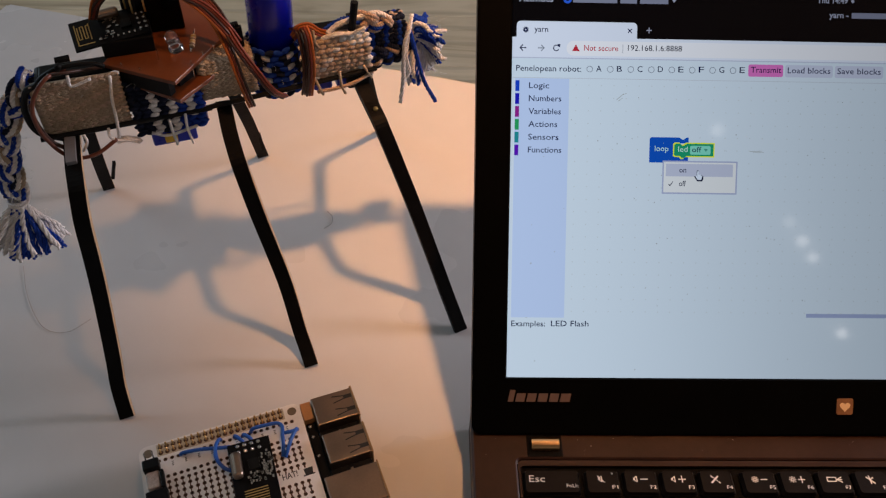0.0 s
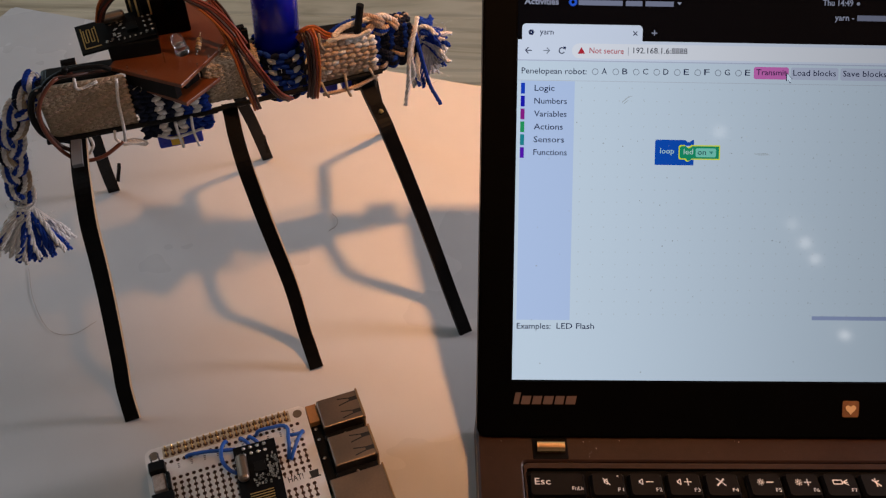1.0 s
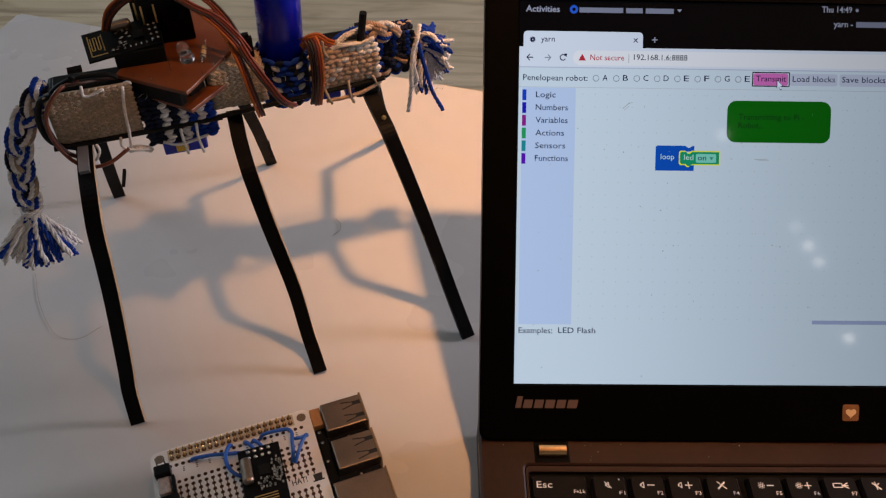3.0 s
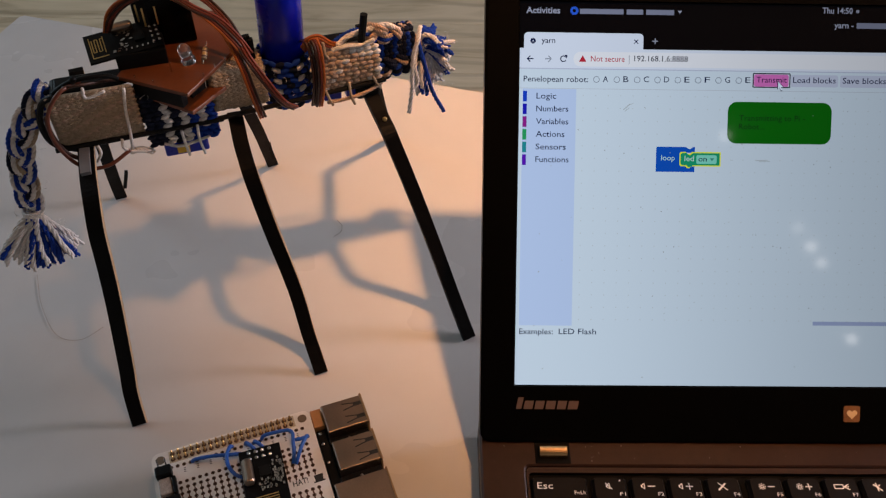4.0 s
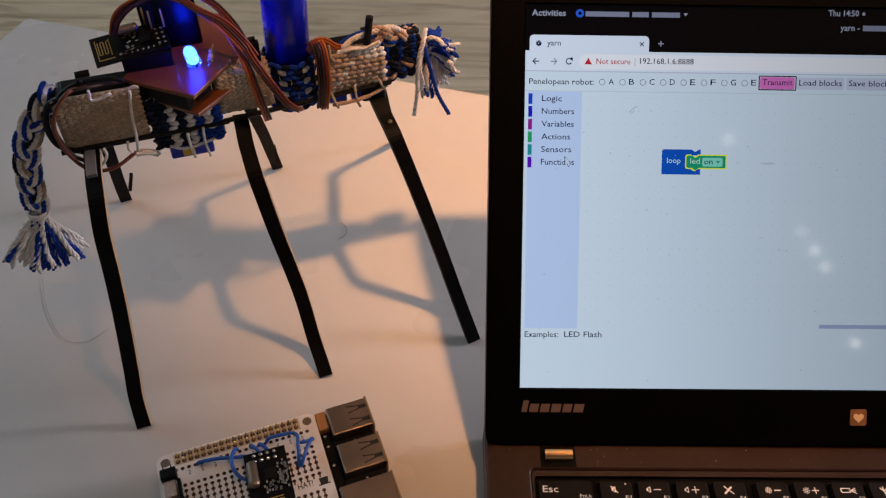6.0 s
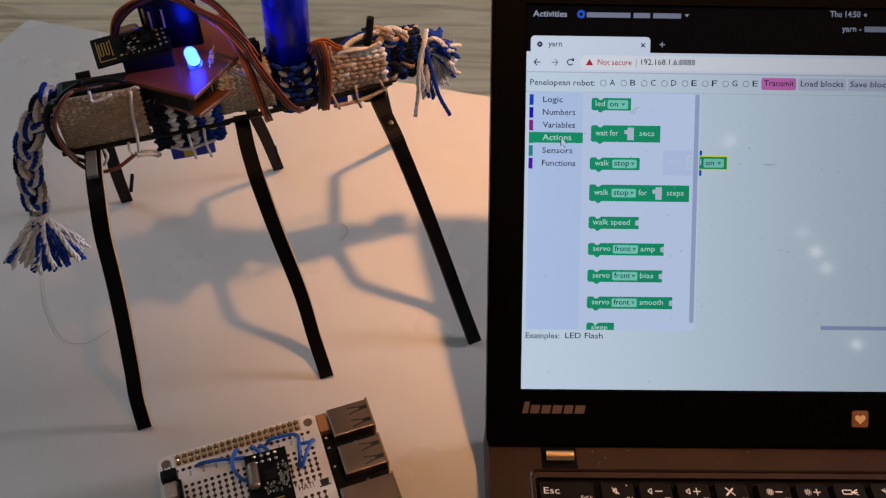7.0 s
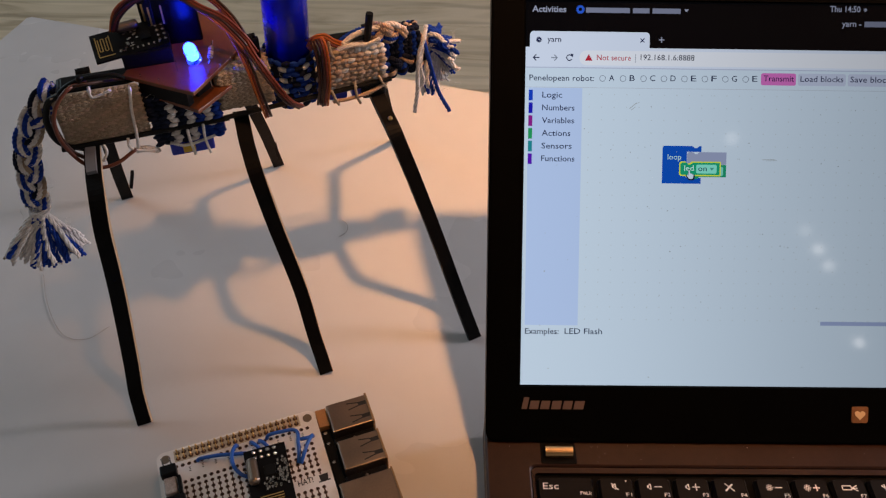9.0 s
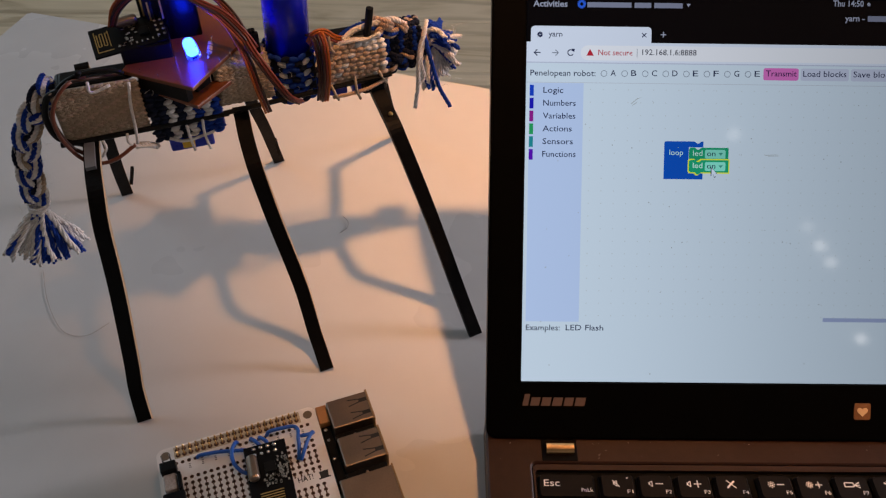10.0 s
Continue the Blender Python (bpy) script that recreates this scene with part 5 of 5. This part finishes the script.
    b.inputs["Emission Strength"].default_value = 64.0
    return part("led_glow", bm, gm, led, "bright blue glowing core", smooth=True)


led_glow = boards()

# ---- small computer with a perforated board on top ----
PI_POSE = pose(-0.14287, -0.02601, 0, 0, 0, 20.05)
WHITEPCB = mat("white_circuit_board", (0.80, 0.78, 0.76), 0.4, var=0.05, scale=80, bump=0.03)
GREENPCB = mat("green_circuit_board", (0.02, 0.10, 0.05), 0.4, var=0.1, scale=80)
PAD = plain("tinned_brown_pad", (0.11, 0.05, 0.024), 0.45, 0.2)
HOLE = plain("hole_dark_disc", (0.012, 0.008, 0.006), 0.9)
BRASS = plain("warm_tinned_metal", (0.33, 0.22, 0.12), 0.4, 0.8)
BLUEWIRE = mat("blue_wire_insulation", (0.015, 0.10, 0.45), 0.4, var=0.1, scale=300)
PRINT = plain("black_board_print", (0.015, 0.015, 0.015), 0.6)

sbc = thing("single_board_computer", PI_POSE, "bare single-board computer with a white perforated board, on the table", "circuit board")


def fl(x, y, z):
    return (x * MM, -y * MM, z * MM)


def slab(name, x0, y0, x1, y1, z0, z1, m, label="", bevel=0.0, parent=None):
    bm = bmesh.new()
    box(bm, (x0 * MM, -y1 * MM, z0 * MM), (x1 * MM, -y0 * MM, z1 * MM), bevel * MM)
    return part(name, bm, m, parent or sbc, label)


def small_computer():
    for x, y in ((0, 0), (58, 0), (0, 49), (58, 49)):
        bm = bmesh.new()
        cyl(bm, (x * MM, -y * MM), 2.6 * MM, 0, 4.2 * MM, 12)
        part("foot", bm, BLACKPLASTIC, sbc)
    bm = bmesh.new()
    prism(bm, rrect(-3.5 * MM, -52.5 * MM, 81.5 * MM, 3.5 * MM, 3 * MM), 4.2 * MM, 5.7 * MM)
    part("main_board", bm, GREENPCB, sbc, "green main circuit board")
    bm = bmesh.new()
    prism(bm, rrect(-3.5 * MM, -52.5 * MM, 61.5 * MM, 3.5 * MM, 3 * MM), 16.4 * MM, 18 * MM, 0.15 * MM)
    hat = part("perforated_board", bm, [WHITEPCB], sbc, "white perforated prototyping board")
    slab("socket", 4, -2.6, 54, 2.6, 5.7, 16.4, BLACKPLASTIC, "black socket strip")
    # flat brown discs paint the shade inside the mounting holes
    for x, y in ((0, 0), (58, 0)):
        bm = bmesh.new()
        cyl(bm, (x * MM, -y * MM), 1.9 * MM, 17.95 * MM, 18.06 * MM, 20)
        part("mounting_hole_disc", bm, plain("hole_shade", (0.16, 0.12, 0.08), 0.7), hat)
    # solder pads; dark discs paint the shade inside the drilled holes
    k = Ink(0.01804)
    n = 10

    def disc(x, y, r, m, lift):
        k.poly([(x * MM + r * MM * math.cos(2 * math.pi * i / n), -y * MM + r * MM * math.sin(2 * math.pi * i / n)) for i in range(n)], m, lift)

    for i in range(22):
        for j in range(18):
            x, y = 3.6 + 2.54 * i, 4.7 + (0 if j == 0 else 2.6) + 2.54 * j
            if x > 58.5 or (j == 1) or (46.5 < x < 59.5 and 25.5 < y < 31.5):
                continue
            disc(x, y, 0.82, PAD, 0)
            disc(x, y, 0.42, HOLE, 0.00003)
            if j >= 3 and i < 12 and j < 17:
                k.stroke((x * MM, -y * MM - 0.7 * MM), (x * MM, -(y + 2.54) * MM + 0.7 * MM), 0.42 * MM, PAD)
            if j >= 3 and i >= 17 and j % 3:
                k.stroke((x * MM, -y * MM - 0.7 * MM), (x * MM, -(y + 2.54) * MM + 0.7 * MM), 0.6 * MM, PAD)
    tagged(k.made("pad_grid", hat, "rows of brown pads with dark discs for holes"), kind="stuff")
    k = Ink(0.01806)
    rnd = random.Random(6)
    for i in range(21):
        if i % 2:
            continue
        x = 3.6 + 2.54 * i
        for q in range(3):
            k.stroke((x * MM - 0.4 * MM, -(6.5 + q * 0.8) * MM), (x * MM + 0.4 * MM, -(6.5 + q * 0.8) * MM), 0.35 * MM, PRINT)
    k.text("HAT!", 47.6 * MM, 53.6 * MM, -28.4 * MM, 3.6 * MM, PRINT, 0, 0.01)
    for a, b in (((55.6, 30.2), (60.2, 30.2)),):
        k.stroke((a[0] * MM, -a[1] * MM), (b[0] * MM, -b[1] * MM), 0.6 * MM, PRINT)
    k.poly([(56.4 * MM, -30.0 * MM), (59.4 * MM, -30.0 * MM), (59.8 * MM, -27.2 * MM), (56.1 * MM, -27.2 * MM)], PRINT)
    k.made("board_print", hat, "black printed words and marks")
    # header pins soldered through
    gold_bm = None
    for i in range(20):
        for j in range(2):
            bm = bmesh.new()
            if gold_bm is None:
                cyl(bm, (0, 0), 0.98 * MM, 0, 0.45 * MM, 10, bevel=0.3 * MM, mi=1)
                cyl(bm, (0, 0), 0.34 * MM, 0.4 * MM, 2.9 * MM, 6, bevel=0.1 * MM)
                gold_bm = part("header_pin", bm, [GOLD, PAD], sbc)
                ob = gold_bm
            else:
                bm.free()
                ob = new("header_pin", gold_bm.data)
                ob.parent = sbc
            ob.matrix_basis = pose((4.87 + 2.54 * i) * MM, (1.27 - 2.54 * j) * MM, 0.018)
    k = Ink(0.01803)
    k.poly([(3.4 * MM, -2.7 * MM), (54.7 * MM, -2.7 * MM), (54.7 * MM, 2.7 * MM), (3.4 * MM, 2.7 * MM)], plain("flux_stained_strip", (0.50, 0.43, 0.31), 0.4))
    k.made("flux_stain", hat, "yellowed flux round the pins")
    # metal ports
    for y0, y1 in ((-1.4, 12.1), (16.7, 30.2)):
        port = slab("usb_port", 66.4, y0, 83.4, y1, 5.7, 21, SILVER, "double metal port with a black inner frame", 0.5)
        slab("port_rim", 83.2, y0 - 0.5, 84.1, y1 + 0.5, 5.5, 21.4, BRASS, "flared metal rim", 0.2, parent=port)
        # dark strips laid on top paint the shade of the spring cut-outs
        for q in (0.28, 0.74):
            yc = y0 + (y1 - y0) * q
            bm = bmesh.new()
            for a, b in (((75.0, yc - 1.6), (80.6, yc - 0.5)), ((75.0, yc + 1.6), (80.6, yc + 0.5))):
                tube(bm, [(a[0] * MM, -a[1] * MM, 21.02 * MM), (b[0] * MM, -b[1] * MM, 21.02 * MM)], 0, steps=0, flat=(0.45 * MM, 0.12 * MM, (0, 1, 0)))
            box(bm, (79.6 * MM, -(yc + 0.9) * MM, 20.95 * MM), (83.0 * MM, -(yc - 0.9) * MM, 21.06 * MM))
            part("spring_slot_strip", bm, plain("slot_shade_dark", (0.01, 0.01, 0.01), 0.7), port, "dark strips laid on for a spring cut-out")
        # black block added along the near side of each port
        slab("port_near_block", 66.0, y1, 83.0, y1 + 3.2, 5.7, 16.0, BLACKPLASTIC, "black block along the near side of the port", 0.4, parent=port)
        bm = bmesh.new()
        blob(bm, (74.5 * MM, -(y1 + 2.2) * MM, 16.1 * MM), (0.7 * MM, 0.7 * MM, 0.5 * MM))
        part("rivet", bm, SILVER, port)
    eth = slab("network_port", 62.6, 34.2, 84.0, 50.0, 5.7, 19.4, SILVER, "large metal network port", 0.5)
    slab("port_rim", 83.8, 33.8, 84.5, 50.4, 5.5, 19.7, BRASS, "flared metal rim", 0.2, parent=eth)
    slab("port_side", 61.8, -2.6, 66.3, 6.0, 5.7, 17.6, mat("tan_plastic", (0.42, 0.20, 0.07), 0.5, var=0.12, scale=200), "tan-coloured side of the port block", 0.3)
    slab("port_body", 62.0, 6.2, 66.2, 33.6, 5.7, 15.0, BLACKPLASTIC, "black plastic port body", 0.4)
    bm = bmesh.new()
    for y in (8.0, 13.0, 22.0):
        blob(bm, (63.6 * MM, -y * MM, 15.2 * MM), (0.8 * MM, 0.8 * MM, 0.5 * MM))
    part("solder_dots", bm, SOLDER, sbc, "bright metal dots")
    # radio module on the perforated board
    M = pose(0.0300, -0.0100, 0.0218, 0, 0, -2)
    bm = bmesh.new()
    box(bm, (0, -0.029, 0), (0.0165, 0, 0.0010), 0.0001)
    mod = part("radio_board", bm, BLACKPCB, sbc, "small black radio circuit board", m=M)
    slab("module_socket", 31, 10.5, 46, 17, 18, 21.8, BLACKPLASTIC, "black socket under the radio board")
    bm = bmesh.new()
    box(bm, (0.0003, -0.0165, 0.0010), (0.0047, -0.0048, 0.0046), 0.0018, seg=3)
    part("crystal", bm, SILVER, mod, "metal crystal can")
    bm = bmesh.new()
    box(bm, (0.0068, -0.0135, 0.0010), (0.0112, -0.0090, 0.0020), 0.0001)
    part("chip", bm, CHIP, mod)
    bm = bmesh.new()
    for i in range(4):
        for j in range(2):
            blob(bm, (0.0040 + 0.0027 * i, -0.0017 - 0.0027 * j, 0.0013), (0.00085, 0.00085, 0.0007))
    part("solder_joints", bm, SOLDER, mod, "bright solder joints")
    bm = bmesh.new()
    for i in range(60):
        x, y = (0.0118 + rnd.random() * 0.0040, -0.0065 - rnd.random() * 0.009) if i < 26 else (0.0052 + rnd.random() * 0.0098, -0.0150 - rnd.random() * 0.0045)
        box(bm, (x, y, 0.0010), (x + 0.0007, y + 0.0011, 0.0017))
    tagged(part("component_cluster", bm, SOLDER, mod, "tiny bright soldered components"), kind="stuff")
    k = Ink(0.00106)
    gm = plain("aerial_print", (0.50, 0.36, 0.12), 0.4, 0.6)
    for i in range(6):
        y = -0.0215 - 0.0011 * i
        k.stroke((0.0035, y), (0.0125, y), 0.0004, gm)
    k.made("aerial", mod, "gold printed zigzag aerial")
    # blue jumper wires
    for pts in ([(12, 4.9, 18.4), (13.5, 5.1, 19.6), (20, 6.3, 20.2), (26, 8.0, 20.4), (31, 9.0, 20.0)],
                [(28.2, 3.6, 18.4), (27.4, 5, 21), (25.6, 9, 22.2), (25.4, 14, 22.2), (27.5, 18.5, 21.5), (31, 20.5, 20)],
                [(33.5, 4.2, 18.4), (34, 5.2, 20.6), (35.8, 8.2, 21.2), (36.8, 10, 20)], [(37, 4.8, 18.4), (37.4, 5.8, 20.8), (39.2, 8.4, 21.2), (40, 10, 20)],
                [(40, 4.3, 18.4), (41.5, 4.4, 20.8), (46, 4.9, 21.4), (51, 5.6, 21.4), (52.5, 8, 21.8), (51.8, 12, 22), (51.2, 16, 21), (49.8, 19.5, 18.6)],
                [(58.2, 9.4, 18.4), (57.6, 10.6, 21), (55.2, 14, 21.8), (52.8, 17.6, 21), (50.8, 20, 18.6)], [(53, 11, 21.5), (55, 11.6, 22), (57.4, 11, 21)]):
        bm = bmesh.new()
        tube(bm, [fl(*q) for q in pts], 0.78 * MM, 8)
        part("jumper_wire", bm, BLUEWIRE, sbc, "bright blue insulated jumper wire", smooth=True)
    # small switch and parts at the near corner of the board
    slab("switch", -2.2, 5.0, 4.0, 9.4, 18, 22.4, BLACKPLASTIC, "small black part with two pins", 0.5)
    bm = bmesh.new()
    for x in (-0.6, 2.4):
        tube(bm, [fl(x, 5.2, 20), fl(x - 0.3, 2.8, 23.5)], 0.3 * MM, 6, steps=0)
    part("switch_pin", bm, SOLDER, sbc, "bent metal pins")
    slab("capacitor", -1.6, 9.8, 3.2, 17.0, 18, 20.6, mat("speckled_part", (0.34, 0.28, 0.24), 0.4, var=0.5, scale=900), "pale speckled component", 0.5)
    slab("side_part", 3.6, 10.0, 5.0, 17.6, 18, 21.0, BLACKPLASTIC, "", 0.3)
    slab("corner_part", -2.6, 18.4, 5.6, 26, 18, 21.4, BLACKPLASTIC, "black plug on the board", 0.5)


small_computer()

# ---- stray hairs on the table ----
bm = bmesh.new()
tube(bm, [(-0.2360, 0.0887, 0.0004), (-0.2271, 0.0685, 0.0004), (-0.2141, 0.0504, 0.0004), (-0.2019, 0.0475, 0.0004), (-0.1929, 0.0554, 0.0004)], 0.00008, 5)
tagged(part("stray_thread", bm, plain("brown_thread", (0.30, 0.23, 0.17), 0.8)), "thin brown thread lying on the white table", "thread")
bm = bmesh.new()
tube(bm, [(-0.0865, 0.131, 0.0004), (-0.0835, 0.127, 0.0005), (-0.0835, 0.122, 0.0004), (-0.087, 0.118, 0.0004)], 0.00013, 5)
tagged(part("stray_thread", bm, plain("grey_thread", (0.2, 0.17, 0.14), 0.8)), "thin grey thread lying on the white table", "thread")


# ---- what moves ----
def step(ob, changes):
    """Each change: (seconds, pose from then on); the pose before it holds until a frame earlier."""
    rows = []
    last = None
    for t, m in changes:
        if last is not None:
            rows.append((t - 1 / FPS, last))
        rows.append((t, m))
        last = m
    rows.append((10.0, last))
    walk(ob, rows)


def motions():
    step(menu, [(0.0, shown()), (0.1, tucked())])
    step(notice, [(0.0, tucked()), (1.4, shown()), (4.57, tucked())])
    step(focus, [(0.0, tucked()), (1.23, shown()), (6.97, tucked())])
    step(block_list, [(0.0, tucked()), (6.97, shown()), (8.27, tucked())])
    step(loop_foot, [(0.0, shown()), (8.9, shown(0, 25)), (9.0, shown(0, 25))])
    drag = [(8.3, 190, 201), (8.4, 224, 219), (8.6, 262, 252), (8.8, 294, 289), (9.0, 313, 316), (9.2, 328, 326), (9.5, 330, 328), (9.65, 326.5, 319.5), (10.0, 326.5, 319.5)]
    walk(dragged, [(0.0, tucked()), (8.23, tucked()), (8.267, shown(180, 195))] + [(t, shown(u, v)) for t, u, v in drag])
    up = pose(0, 0, 0.00026)
    on_list = pose(0, 0, 0.00014) @ shown(131, 181)
    walk(halo, [(0.0, shown(326.5, 295)), (7.7, shown(326.5, 295)), (7.733, on_list), (8.23, on_list), (8.267, up @ shown(180, 195))] + [(t, up @ shown(u, v)) for t, u, v in drag])
    cur = [(0, 375, 350), (0.2, 373, 348), (0.3, 372, 347), (0.6, 506, 155), (0.9, 548, 149), (1.1, 519, 148), (1.3, 516, 149), (4.7, 517, 150), (5.0, 517, 150),
           (5.5, 103, 331), (6.0, 82, 300), (6.8, 71, 260), (7.0, 71, 260), (7.2, 139, 290), (7.4, 153, 225), (7.5, 156, 215), (7.8, 156, 204), (8.0, 151, 204), (8.2, 159, 200),
           (8.3, 212, 217), (8.4, 247, 241), (8.6, 278, 268), (8.8, 311, 308), (9.0, 331, 332), (9.2, 346, 340), (9.5, 350, 338), (9.62, 362, 340), (9.75, 372, 346), (10.0, 371, 334)]
    # the arrow turns into the other pointer over choices and blocks
    spans = ((0.0, 0.08), (8.05, 9.58))
    for ob, inside in ((grab, True), (cursor, False)):
        times = sorted({t for t, _, _ in cur} | {round(e + d, 3) for sp in spans for e in sp for d in (0, -1 / FPS) if e + d > 0})
        rows = []
        for t in times:
            k = max(i for i, c in enumerate(cur) if c[0] <= t)
            (ta, ua, va), (tb, ub, vb) = cur[k], cur[min(k + 1, len(cur) - 1)]
            f = (t - ta) / (tb - ta) if tb > ta else 0
            on = any(a <= t + 0.002 < b for a, b in spans) == inside
            rows.append((t, shown(ua + (ub - ua) * f, va + (vb - va) * f) @ pose(0, 0, 0 if on else HID)))
        walk(ob, rows)
    step(clocks[0], [(0.0, shown()), (3.3, tucked())])
    step(clocks[1], [(0.0, tucked()), (3.3, shown())])
    step(lit_button, [(0.0, tucked()), (0.73, shown()), (0.93, tucked())])
    step(off_field, [(0.0, shown()), (0.1, tucked())])
    step(first_led, [(0.0, shown()), (8.87, shown(0, 25)), (9.1, shown())])
    step(marker, [(0.0, tucked()), (8.87, shown(326.5, 295)), (9.1, shown(326.5, 319.5)), (9.63, tucked())])
    # the added glowing core sits hidden in the processor board until the light is on
    step(led_glow, [(0.0, pose(-0.004, 0.0215, 0.0080)), (4.63, pose(0, 0, 0.0046))])


# ---- floor boards ----
def floor_boards():
    x0, x1, y0, y1, rows = -2.4, 2.6, -2.6, 2.4, 24
    w = (y1 - y0) / rows
    made = {}
    for j in range(rows):
        seam = (-1.3, 1.5, -0.95, 1.9)[j % 4]
        for a, b in ((x0, seam), (seam, x1)):
            ln = round(b - a, 3)
            if ln not in made:
                bm = bmesh.new()
                box(bm, (0.0008, 0.0008, -0.012), (ln - 0.0008, w - 0.0008, 0), 0.0015, seg=1)
                ob = part("plank", bm, OAK, floor)
                made[ln] = ob.data
            else:
                ob = new("plank", made[ln])
                ob.parent = floor
            ob.matrix_basis = pose(a, y0 + j * w, FLOOR_Z)


floor_boards()

motions()
